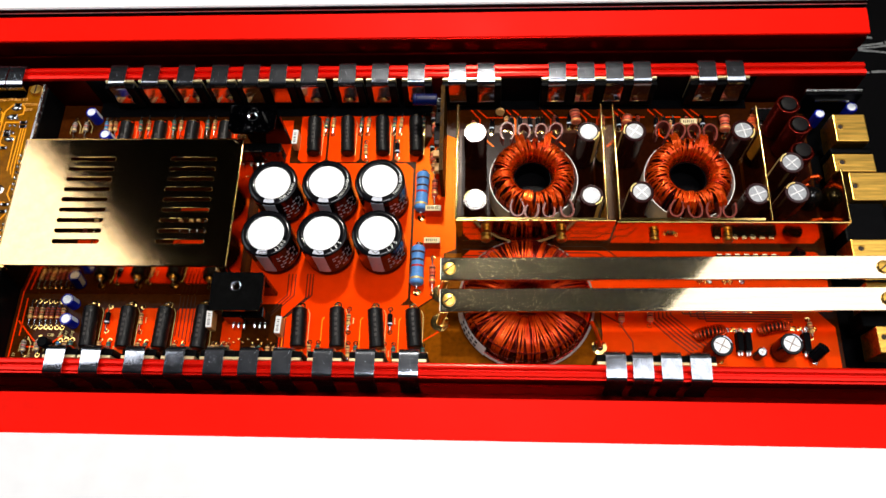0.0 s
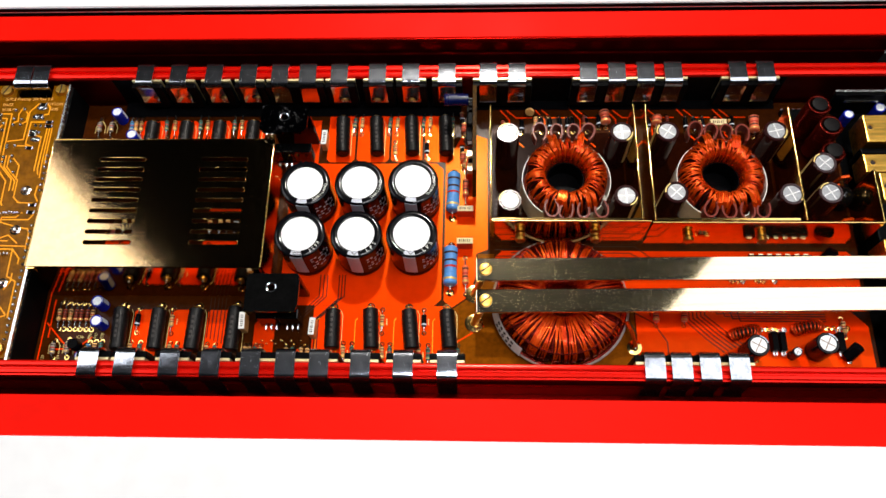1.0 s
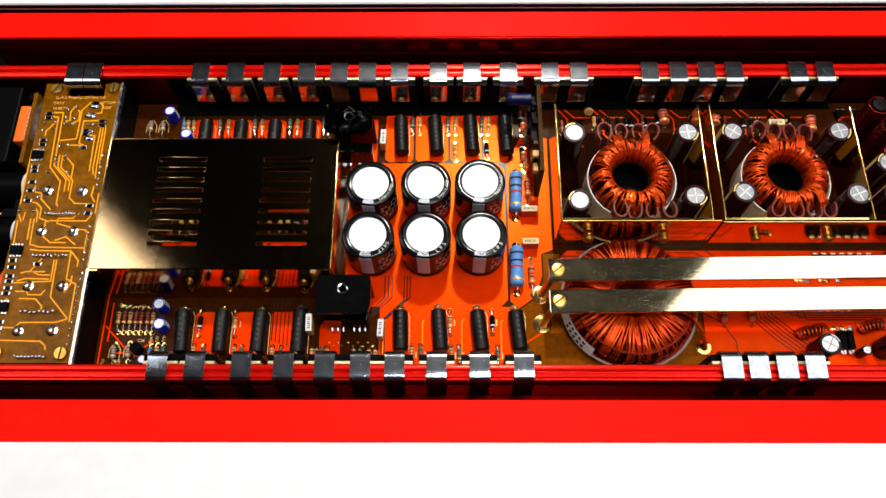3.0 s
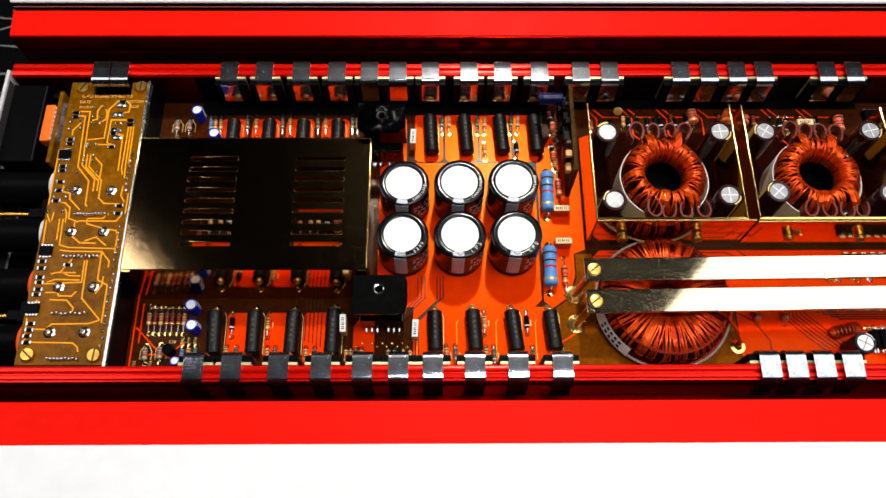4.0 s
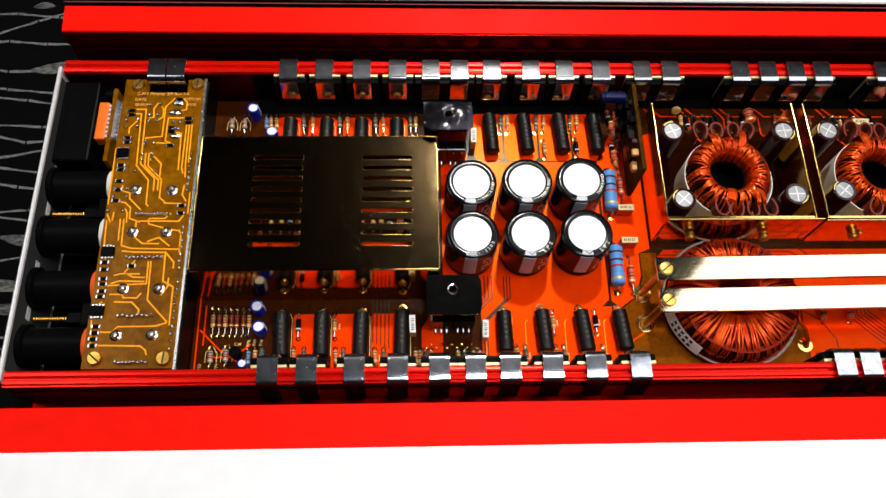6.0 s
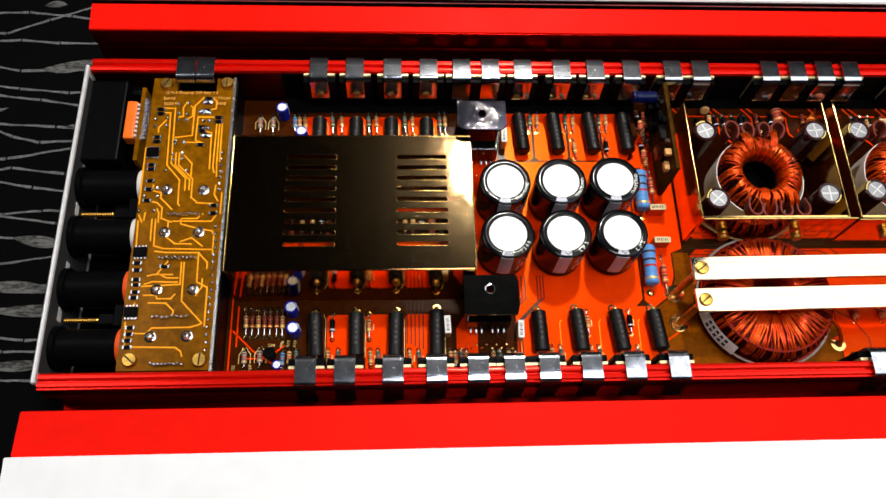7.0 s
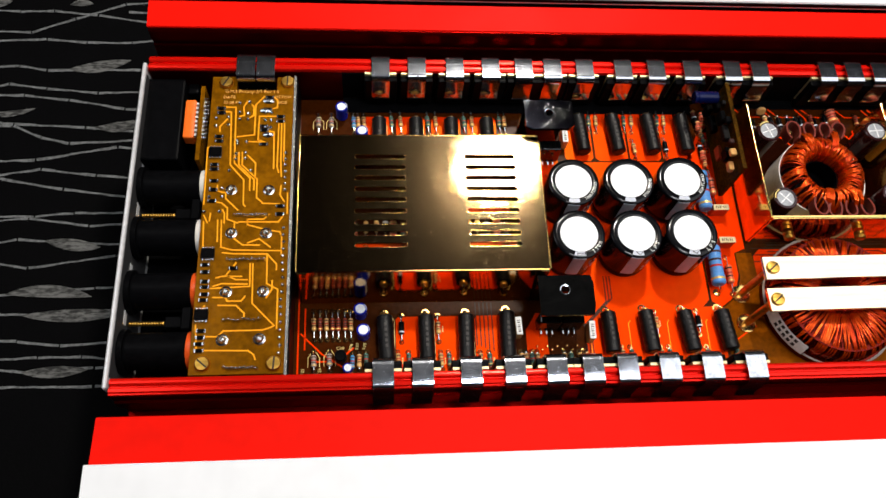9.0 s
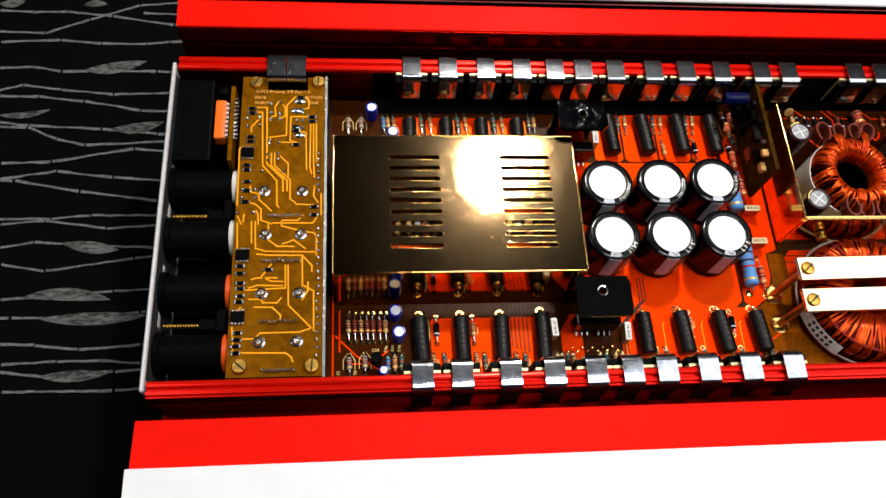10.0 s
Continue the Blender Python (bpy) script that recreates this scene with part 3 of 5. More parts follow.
LPS = ("LPS", -55, 9.5, 13, 2.3)
for x, y, w, mk in ((-52.1, 182.9, [("THAILAND", -62, 9.3, 8, 1.75)], ""), (-29.4, 183.2, [("THAILAND", -52, 9.3, 8, 1.75)], ""), (-7.2, 183.8, [("THAILAND", -44, 9.3, 8, 1.75)], ""),
                    (-52.4, 160.0, [("2200", -56, 9.4, 10, 1.9)], "box"), (-29.5, 160.0, [LPS], "vee"), (-7.0, 160.2, [LPS], "vee")):
    big_capacitor(x, y, w, mk)


def can_capacitor(x, y, r, h, sleeve, top, label, group, stripe=0.0, tilt=0.0, z=0.0, name="electrolytic_capacitor"):
    """A radial capacitor with a scored vent cross on its can; stripe is the bearing of its pale marking."""
    t = thing(name, (x, y, z), label, "capacitor", group)
    bm = B()
    lathe(bm, [(0, 0.1), (r * 0.94, 0.1), (r, 0.06 * h), (r, 0.14 * h), (r * 0.965, 0.17 * h), (r, 0.2 * h), (r, h - 0.35), (r * 0.93, h), (r * 0.74, h), (r * 0.72, h - 0.25), (0, h - 0.25)], 28)
    part("sleeve", bm, M[sleeve], t)
    bm = B()
    lathe(bm, [(r * 0.725, h - 0.24), (r * 0.725, h - 0.10), (r * 0.69, h - 0.02), (0, h)], 28)
    part("can_top", bm, M[top], t)
    bm = B()
    k = r * 0.62
    a = stripe * 0.7 + 0.5
    c, s = math.cos(a) * k, math.sin(a) * k
    strips(bm, [[(-c, -s), (c, s)], [(s, -c), (-s, c)]], r * 0.10, h + 0.03)
    part("vent_score", bm, M["resistor_grey" if top == "can_top" else "can_score"], t)
    bm = B()
    arc_plate(bm, r * 0.82, r * 0.93, stripe - 0.55, stripe + 0.55, h + 0.02, 6)
    vs = []
    for i in range(7):
        b = stripe - 0.4 + 0.8 * i / 6
        vs.append((bm.verts.new(((r + 0.03) * math.cos(b), (r + 0.03) * math.sin(b), h - 0.4)), bm.verts.new(((r + 0.03) * math.cos(b), (r + 0.03) * math.sin(b), h * 0.22))))
    for p, q in zip(vs, vs[1:]):
        bm.faces.new((p[0], p[1], q[1], q[0]))
    part("stripe", bm, M["gold_print" if "brown" in sleeve else "grey_stripe"], t)
    for sx in (-1, 1):
        bm = B()
        cyl(bm, (sx * r * 0.4, 0, -0.1), (sx * r * 0.4, 0, 0.3), 0.3, 6)
        part("lead", bm, M["tin"], t)
    if tilt:
        t.matrix_world = t.matrix_world @ pose(0, 0, 0, tilt, 0, 0)
    return t


BR = "brown-sleeved electrolytic capacitor with scored aluminium top"
for x, y, s in ((32.2, 204.6, 2.0), (79.2, 204.8, -0.6), (32.5, 173.4, 2.6), (79.0, 175.4, -0.7), (98.0, 205.0, 2.9), (142.2, 205.2, -0.4), (99.0, 177.0, 2.6), (144.4, 176.2, -0.2),
                (159.4, 190.2, 2.5), (159.7, 176.8, 2.2)):
    can_capacitor(x, y, 4.9, 24.8, "brown_sleeve", "can_small", BR, "switching supply capacitors", s)
for x, y, h in ((-137.2, 135.6, 7.2), (-136.1, 127.2, 7.2), (-145.0, 226.3, 7.7), (-136.3, 214.6, 7.7)):
    can_capacitor(x, y, 2.55, h, "blue_sleeve", "can_blue", "small blue-sleeved electrolytic capacitor standing on the board", "blue capacitors", 0.3)
for x, y, r, h in ((127.3, 117.4, 4.3, 13.0), (153.6, 118.4, 4.3, 13.0)):
    can_capacitor(x, y, r, h, "sleeve", "can_top", "small black-sleeved electrolytic capacitor with bright top", "control section capacitors", 0.8)
can_capacitor(144.2, 116.6, 1.9, 7.0, "sleeve", "can_top", "tiny black-sleeved electrolytic capacitor with bright top", "control section capacitors", 0.8)
for x, y in ((165.4, 116.0), (162.5, 156.5)):
    bm = B()
    tt = thing("electrolytic_capacitor", (x, y, 0.2), "small black capacitor leaning over on the board", "capacitor")
    cyl(bm, (0, 0, 1.8), (2.6, 2.8, 6.5), 2.4, 20)
    part("sleeve", bm, M["sleeve"], tt)

# ---- brass link bars over the large toroid ----


def link_bar(yl, yr, z, xe=196.0):
    """A flat polished bar from a slotted screw at its near end to the terminal block."""
    ang = math.degrees(math.atan2(yr - yl, xe - 17))
    t = thing("link_bar", (19.0, yl, 0.1), "flat polished brass link bar with slotted brass screws", "bus bar", "brass link bars", ang)
    n = (xe - 19) / math.cos(radians(ang))
    bm = B()
    box(bm, 0, n, -4.75, 4.75, z - 1.6, z, 0.25, 2)
    part("bar", bm, M["bar"], t)
    for x in (3.6, n - 7):
        bm = B()
        lathe(bm, [(0, z), (2.6, z), (2.6, z + 0.5), (2.3, z + 0.85), (1.2, z + 1.05), (0, z + 1.1)], 24, Matrix.Translation((x, 0, 0)))
        s = part("screw", bm, M["brass"], t)
        bm = B()
        box(bm, -2.3, 2.3, -0.28, 0.28, 1.02, 1.16)
        bmesh.ops.rotate(bm, cent=(0, 0, 0), matrix=Matrix.Rotation(radians(38), 3, "Z"), verts=bm.verts)
        bmesh.ops.translate(bm, vec=(x, 0, z), verts=bm.verts)
        part("slot", bm, M["dark_print"], s)
    bm = B()
    cyl(bm, (-0.9, -3.2, 0.2), (3.6, 0, z - 1.6), 1.5, 18)
    part("post", bm, M["brass"], t)
    bm = B()
    lathe(bm, [(0, 0), (4.0, 0), (3.8, 0.35), (2.4, 0.5), (0, 0.5)], 20, Matrix.Translation((-0.9, -3.2, 0)))
    part("solder_pad", bm, M["gold"], t)


link_bar(144.9, 146.9, 21.0)
link_bar(132.4, 134.6, 19.6)

# ---- wound toroids ----


def winding(bm, r_in, r_out, z0, z1, turns, wire, seed, spread=0.0, a0=0.0, a1=2 * math.pi, sides=5):
    """Turns of wire round a ring core, each with its own small lean."""
    rng = random.Random(seed)
    for i in range(turns):
        a = a0 + (a1 - a0) * (i + rng.uniform(-0.35, 0.35)) / turns
        lean = rng.uniform(-1, 1) * spread
        g = rng.uniform(0, wire * 0.9)
        h = (z1 - z0) / 2
        zc = (z0 + z1) / 2
        prof = [(r_in - g, zc - h * 0.6), (r_in - g, zc + h * 0.6), (r_in + 1.2, z1 + g - 0.4), (r_in + 2.4, z1 + g), ((r_in + r_out) / 2, z1 + g + 0.3), (r_out - 2.4, z1 + g - 0.4), (r_out - 0.8, z1 + g - 1.9),
                (r_out + g, zc + h * 0.5), (r_out + g, zc - h * 0.6), (r_out - 1.5, z0 + 0.1), (r_in + 1.5, z0 + 0.1)]
        pts = []
        for k, (r, z) in enumerate(prof):
            b = a + lean * (r - r_in) / (r_out - r_in)
            pts.append((r * math.cos(b), r * math.sin(b), z))
        tube(bm, pts, wire, sides, True)


def ribbon(bm, pts, z0, z1, th):
    """A flat band standing on edge along (x, y) points."""
    n = len(pts)
    rows = []
    for i, p in enumerate(pts):
        a, b = Vector(pts[max(i - 1, 0)]), Vector(pts[min(i + 1, n - 1)])
        d = (b - a).normalized()
        o = Vector((-d.y, d.x)) * th / 2
        p = Vector(p)
        rows.append([bm.verts.new((*c, z)) for c, z in ((p + o, z0), (p + o, z1), (p - o, z1), (p - o, z0))])
    for u, v in zip(rows, rows[1:]):
        for k in range(4):
            bm.faces.new((u[k], v[k], v[(k + 1) % 4], u[(k + 1) % 4]))
    bm.faces.new(rows[0][::-1])
    bm.faces.new(rows[-1])


def inductor(x, y, seed):
    t = thing("toroidal_inductor", (x, y, 0), "copper-wound toroidal inductor standing on a pale disc", "inductor", "toroidal inductors")
    bm = B()
    lathe(bm, [(0, 0.1), (18.6, 0.1), (18.6, 14.6), (18.2, 14.6), (18.2, 1.0), (0, 1.0)], 48, Matrix.Translation((0.4, -0.6, 0)))
    part("cup", bm, M["mylar"], t, "pale grey insulating cup")
    bm = B()
    lathe(bm, [(9.7, 6.0), (9.7, 18.4), (10.8, 19.0), (13.0, 18.8), (15.0, 16.5), (15.2, 6.0), (9.7, 6.0)], 40)
    part("core", bm, M["ferrite"], t)
    # inner turns coloured dark for the shade between the outer strands
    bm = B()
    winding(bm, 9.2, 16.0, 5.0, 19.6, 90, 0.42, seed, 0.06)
    tagged(part("inner_winding", bm, M["dark_copper"], t, "inner layer of winding, darkened for the shade between strands", 180), kind="stuff")
    bm = B()
    winding(bm, 8.7, 16.9, 4.6, 20.6, 135, 0.35, seed + 1, 0.26)
    tagged(part("winding", bm, M["copper"], t, "enamelled copper winding", 180), kind="stuff")
    bm = B()
    lathe(bm, [(0, 1.2), (17.4, 1.2), (17.4, 4.4), (6.6, 4.6), (0, 4.4)], 40)
    part("spacer", bm, M["black_plastic"], t)
    # added black sleeve: stands in for the shade inside the ring's hole
    bm = B()
    lathe(bm, [(7.5, 4.7), (7.9, 4.7), (7.9, 13.5), (7.5, 13.5), (7.5, 4.7)], 32)
    part("hole_shade", bm, M["black_plastic"], t)
    rng = random.Random(seed)
    for side in (1, -1):        # flat sleeved lead-outs looped behind and before the ring
        for k in range(4):
            cx, cy = (k - 1.5) * 7.0 + rng.uniform(-0.8, 0.8) + (0 if side > 0 else 3.0), side * (19.6 if side > 0 else 17.6) + rng.uniform(-0.6, 0.6)
            r, rot = rng.uniform(2.3, 2.9), rng.uniform(-0.35, 0.35)
            pts = []
            for i in range(17):
                a = math.pi * (-0.32 + 1.64 * i / 16)
                px, py = r * math.cos(a), r * (1.25 * math.sin(a) if a > 0 and a < math.pi else 1.9 * math.sin(a)) * side
                pts.append((cx + px * math.cos(rot) - py * math.sin(rot), cy + px * math.sin(rot) + py * math.cos(rot)))
            bm = B()
            ribbon(bm, pts, 15.5, 20.6 - 0.25 * k, 0.75)
            part("lead_loop", bm, M["sleeving"], t)
            for w in range(3):
                bm = B()
                x, y = pts[-3 if k % 2 else 2]
                tube(bm, [(x * 0.98 + 0.5 * w, y, 19.5), (x * 0.93 + 0.6 * w, y * 0.9, 21.4), (x * 0.85 + 0.7 * w, y * 0.72, 21.9), (x * 0.75 + 0.8 * w, y * 0.6, 21.2)], 0.33, 6)
                part("lead_wire", bm, M["copper"], t)
    return t


inductor(56.3, 188.6, 11)
inductor(120.6, 188.6, 23)


def power_toroid(x, y):
    t = thing("toroidal_transformer", (x, y, 0), "large copper-wound toroidal transformer lying flat under the bars", "transformer")
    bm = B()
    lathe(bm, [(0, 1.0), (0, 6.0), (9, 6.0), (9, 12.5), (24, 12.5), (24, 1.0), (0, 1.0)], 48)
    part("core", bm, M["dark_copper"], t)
    # dark-coloured inner turns: shade showing through gaps in the outer layer
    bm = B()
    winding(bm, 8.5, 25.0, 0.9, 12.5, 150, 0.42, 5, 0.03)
    tagged(part("inner_winding", bm, M["dark_copper"], t, "inner layer of winding, darkened for the shade between strands", 180), kind="stuff")
    bm = B()
    winding(bm, 8.0, 25.4, 0.8, 12.9, 165, 0.34, 6, 0.12)
    tagged(part("winding", bm, M["copper"], t, "enamelled copper winding", 180), kind="stuff")
    bm = B()
    lathe(bm, [(25.9, 0.2), (27.6, 0.2), (27.6, 3.0), (27.2, 3.4), (26.2, 3.4), (25.9, 3.0)], 56)
    part("rim_band", bm, M["dark_copper"], t)
    bm = B()
    lathe(bm, [(26.6, 3.2), (27.7, 3.4), (27.9, 3.9), (27.0, 3.8)], 56)
    part("tape_edge", bm, M["resistor_grey"], t)
    bm = B()
    vs = []
    for i in range(17):
        a = radians(188 + 44 * i / 16)
        vs.append([bm.verts.new((r * math.cos(a), r * math.sin(a), z)) for r, z in ((28.1, 3.6), (27.2, 6.8), (26.2, 8.6))])
    for p, q in zip(vs, vs[1:]):
        bm.faces.new((p[0], p[1], q[1], q[0]))
        bm.faces.new((p[1], p[2], q[2], q[1]))
    part("label", bm, M["label_tape"], t, "white tape label with small print")
    bm = B()
    for row, r0, zz in ((0, 27.55, 5.75), (1, 26.75, 7.75)):
        for k in range(5):
            a = radians(200 + 5 * k)
            b = radians(203 + 5 * k)
            f = [bm.verts.new((r * math.cos(c), r * math.sin(c), z)) for c, r, z in ((a, r0 + 0.5, zz - 0.9), (b, r0 + 0.5, zz - 0.9), (b, r0 + 0.05, zz + 0.5), (a, r0 + 0.05, zz + 0.5))]
            bm.faces.new(f)
    part("printing", bm, M["dark_print"], t)
    return t


power_toroid(53.3, 137.0)

# ---- gold tray round the inductors ----


def tray():
    t = thing("inductor_tray", (0, 0, 0.1), "gold-plated sheet metal partition round the inductors", "shield")
    for x0, x1, y in ((25.2, 88.0, 164.0), (88.6, 178.0, 163.4)):
        bm = B()
        box(bm, x0, x1, y, y + 0.6, 0, 24.6)
        part("front_wall", bm, M["gold"], t)
    for x in (24.6, 84.4, 89.4, 148.2):
        bm = B()
        box(bm, x, x + 0.6, 164.8, 218.0 if x < 140 else 216.5, 0, 24.6)
        part("partition", bm, M["gold"], t)
    bm = B()
    box(bm, 177.6, 178.4, 164.2, 187.0, 0, 24.6)
    part("end_wall", bm, M["gold"], t)
    edges = [((25.2, 164.3), (88.0, 164.3)), ((88.6, 163.7), (178.0, 163.7)), ((178.0, 164.4), (178.0, 187.0))]
    edges += [((x + 0.3, 165.0), (x + 0.3, 218.0 if x < 140 else 216.5)) for x in (24.6, 84.4, 89.4, 148.2)]
    for p, q in edges:
        bm = B()
        cyl(bm, (*p, 24.55), (*q, 24.55), 0.48, 10)
        part("rolled_edge", bm, M["gold"], t, "", 60)
    for x, w in ((28, 57), (92, 54)):
        bm = B()
        box(bm, x - 2.6, x + w, 164.7, 165.6, 23.9, 24.5)
        part("flange", bm, M["gold"], t)
    return t


tray()
for x in (37.0, 67.6, 105.0, 134.2):
    t = thing("wall_screw", (x, 163.4, 13.0), "small brass collared screw through the tray wall", "screw", "tray screws")
    bm = B()
    lathe(bm, [(0, 0), (2.1, 0), (2.1, 1.0), (1.5, 1.15), (1.5, 1.5), (2.1, 1.65), (2.1, 2.8), (1.6, 3.2), (0, 3.3)], 16, Matrix.Rotation(math.pi / 2, 4, "X"))
    part("head", bm, M["brass"], t)

# ---- spring clips and the power transistors that they press on the rails ----


def clip_pair():
    """One clip with its transistor, in a frame whose y runs outwards from the axis."""
    c = thing("spring_clip", (0, 0, 0), "bent spring-steel clip hooked over the red rail", "clip", "spring clips")
    bm = B()
    sheet_strip(bm, [(58.5, 7.5), (57.9, 9.5), (58.8, 13), (58.7, 18.4), (58.9, 19.8), (59.5, 20.8), (60.5, 21.25), (61.6, 21.3), (65.5, 21.3), (68.6, 21.3), (69.7, 21.0), (70.4, 20.0), (70.6, 18.5), (71.3, 9), (72.3, 6.5)], 0.7, -3.75, 3.75)
    part("strip", bm, M["steel"], c, "", 50)
    q = thing("power_transistor", (0, 0, 0), "black power transistor standing against the rail", "transistor", "power transistors")
    bm = B()
    box(bm, -6.8, 6.8, 59.4, 62.1, 2.5, 18.1, 0.4, 2)
    part("body", bm, M["black_plastic"], q)
    bm = B()
    box(bm, -6.6, 6.6, 62.2, 63.4, 3.0, 19.0, 0.15)
    part("tab", bm, M["tab_gold"], q, "pale gold mounting tab")
    for k in (-2.54, 0, 2.54):
        bm = B()
        box(bm, k - 0.4, k + 0.4, 60.6, 61.2, -0.5, 2.6)
        part("lead", bm, M["tin"], q)
    return c, q


FRONT = [-129, -114.7, -97.4, -81.7, -66.5, -53.2, -40.4, -24.4, -8.5, 8.0, 85.3, 95.3, 105.6, 116.4]
REAR = [-128.4, -113.3, -97.2, -82.0, -67.9, -55.4, -41.2, -24.4, -9.8, 5.9, 24.1, 36.5, 67.4, 79.7, 92.1, 104.2, 131.8, 143.6]
c0, q0 = clip_pair()
rng = random.Random(4)
first = True
for xs, rz in ((REAR, 0), (FRONT, 180)):
    for x in xs:
        j = rng.uniform(-0.7, 0.7)
        m = at_mm(x, CY + (REAR_OUT if rz == 0 else 0.0), 0, rz + j * 0.25)
        if first:
            c0.matrix_world, q0.matrix_world, first = m, m, False
        else:
            copy_thing(c0, m)
            copy_thing(q0, m)
for x in (-183.4, -175.4):
    copy_thing(c0, at_mm(x, CY + REAR_OUT, 0, 0))

# ---- axial parts on the board: ends of the leads and the kind ----
AXIAL_A = [
    (-124.1, 228.5, -123.3, 217.0, 'green'),
    (-120.1, 228.5, -119.4, 217.0, 'tan'),
    (-108.2, 228.6, -107.6, 217.1, 'green'),
    (-104.7, 228.6, -104.2, 217.1, 'tan'),
    (-92.2, 228.7, -91.8, 217.1, 'green'),
    (-88.7, 228.7, -88.4, 217.1, 'tan'),
    (-76.6, 228.8, -76.4, 217.2, 'green'),
    (-74.3, 228.8, -74.2, 217.2, 'tan'),
    (-155.2, 227.2, -154.8, 216.9, 'grey'),
    (-149.6, 227.2, -149.3, 216.9, 'grey'),
    (-140.3, 227.3, -139.6, 217.5, 'cyan'),
    (-138.3, 227.3, -137.7, 217.5, 'tan'),
    (-135.9, 227.3, -135.2, 217.5, 'tan'),
    (-36.1, 229.0, -36.6, 218.5, 'green'),
    (-32.8, 229.0, -33.3, 218.5, 'tan'),
    (-19.9, 229.1, -20.6, 218.5, 'green'),
    (-16.5, 229.1, -17.3, 218.5, 'tan'),
    (-4.6, 229.2, -5.4, 218.6, 'green'),
    (-1.5, 229.2, -2.4, 218.6, 'tan'),
    (8.7, 229.3, 7.7, 218.6, 'green'),
    (16.3, 229.3, 15.2, 218.6, 'pink'),
    (-17.7, 214.5, -17.1, 205.0, 'tan'),
    (-3.3, 215.1, -3.0, 205.9, 'diode'),
    (-155.4, 137.1, -154.8, 125.6, 'tan'),
]
AXIAL_B = [
    (-152.9, 137.0, -152.5, 125.5, 'red'),
    (-150.5, 137.0, -150.1, 125.5, 'tan'),
    (-148.1, 136.9, -147.7, 125.5, 'red'),
    (-145.9, 136.9, -145.6, 125.4, 'red'),
    (-143.3, 136.9, -143.0, 125.4, 'red'),
    (-141.1, 136.8, -140.8, 125.3, 'tan'),
    (-155.1, 120.6, -154.7, 113.1, 'grey'),
    (-149.1, 121.0, -148.8, 113.5, 'grey'),
    (-140.2, 119.9, -140.5, 112.6, 'cyan'),
    (-137.7, 120.3, -137.7, 113.2, 'tan'),
    (-135.1, 120.3, -135.1, 113.6, 'green'),
    (-121.4, 134.7, -121.4, 124.1, 'diode'),
    (-107.2, 134.5, -107.0, 123.9, 'tan'),
    (-123.1, 120.1, -122.5, 113.4, 'tan'),
    (-119.0, 120.0, -118.4, 113.3, 'green'),
    (-106.6, 119.8, -106.1, 113.1, 'tan'),
    (-103.5, 119.7, -103.0, 113.0, 'green'),
    (-91.2, 119.5, -90.8, 112.8, 'tan'),
    (-87.7, 119.4, -87.3, 112.7, 'green'),
    (-75.1, 119.2, -74.8, 112.4, 'tan'),
]
AXIAL_C = [
    (-73.3, 119.2, -73.1, 112.4, 'tan'),
    (-71.1, 119.1, -70.9, 112.4, 'green'),
    (-68.9, 119.1, -68.7, 112.3, 'tan'),
    (-58.2, 118.9, -58.1, 112.1, 'tan'),
    (-55.7, 118.9, -55.6, 112.1, 'green'),
    (-52.1, 118.8, -52.1, 112.0, 'tan'),
    (-49.5, 118.7, -49.4, 111.9, 'tan'),
    (-19.6, 134.8, -19.5, 124.7, 'tan'),
    (-2.4, 134.8, -2.2, 124.9, 'diode'),
    (-35.1, 120.3, -34.6, 112.6, 'tan'),
    (-31.5, 120.2, -31.0, 112.5, 'green'),
    (-19.2, 120.0, -18.8, 112.3, 'tan'),
    (-16.0, 120.0, -15.7, 112.2, 'green'),
    (-4.3, 119.8, -4.1, 112.0, 'tan'),
    (-0.4, 119.7, -0.3, 111.9, 'green'),
    (11.5, 119.5, 11.6, 111.7, 'green'),
    (14.3, 198.9, 14.4, 182.2, 'pink'),
    (14.4, 158.0, 14.6, 141.7, 'pink'),
    (92.3, 137.2, 91.8, 128.8, 'pink'),
    (103.7, 137.3, 103.1, 128.9, 'pink'),
    (142.9, 227.2, 142.2, 216.7, 'pinkbig'),
    (76.4, 230.2, 77.3, 221.3, 'pinkbig'),
    (100.3, 227.1, 99.4, 221.2, 'pinkbig'),
    (48.2, 227.4, 48.6, 219.4, 'diode'),
    (52.0, 227.4, 52.4, 219.3, 'diode'),
    (56.4, 227.3, 56.7, 219.3, 'diode'),
    (62.2, 227.3, 62.6, 219.3, 'diode'),
    (68.6, 227.3, 68.9, 219.3, 'diode'),
    (112.9, 227.0, 112.8, 219.1, 'diode'),
    (116.6, 227.0, 116.5, 219.1, 'diode'),
    (120.4, 227.0, 120.2, 219.1, 'diode'),
]
SLEEVED = [
    (-129.0, 201.5, -129.0, 222.9),
    (-113.2, 201.5, -113.2, 222.9),
    (-98.0, 201.5, -98.0, 222.9),
    (-82.5, 201.5, -82.5, 222.9),
    (-40.6, 206.5, -41.6, 225.1),
    (-25.1, 206.5, -26.4, 225.2),
    (-9.3, 206.6, -10.5, 225.3),
    (5.8, 206.6, 4.9, 225.4),
    (-127.0, 116.0, -128.0, 133.8),
    (-111.8, 116.0, -112.0, 133.7),
    (-96.7, 115.9, -96.3, 133.7),
    (-80.6, 115.9, -80.1, 134.6),
    (-39.2, 117.1, -39.7, 133.8),
    (-23.1, 117.1, -24.3, 134.2),
    (-6.7, 117.0, -8.5, 133.9),
    (8.6, 117.4, 7.0, 133.9),
]

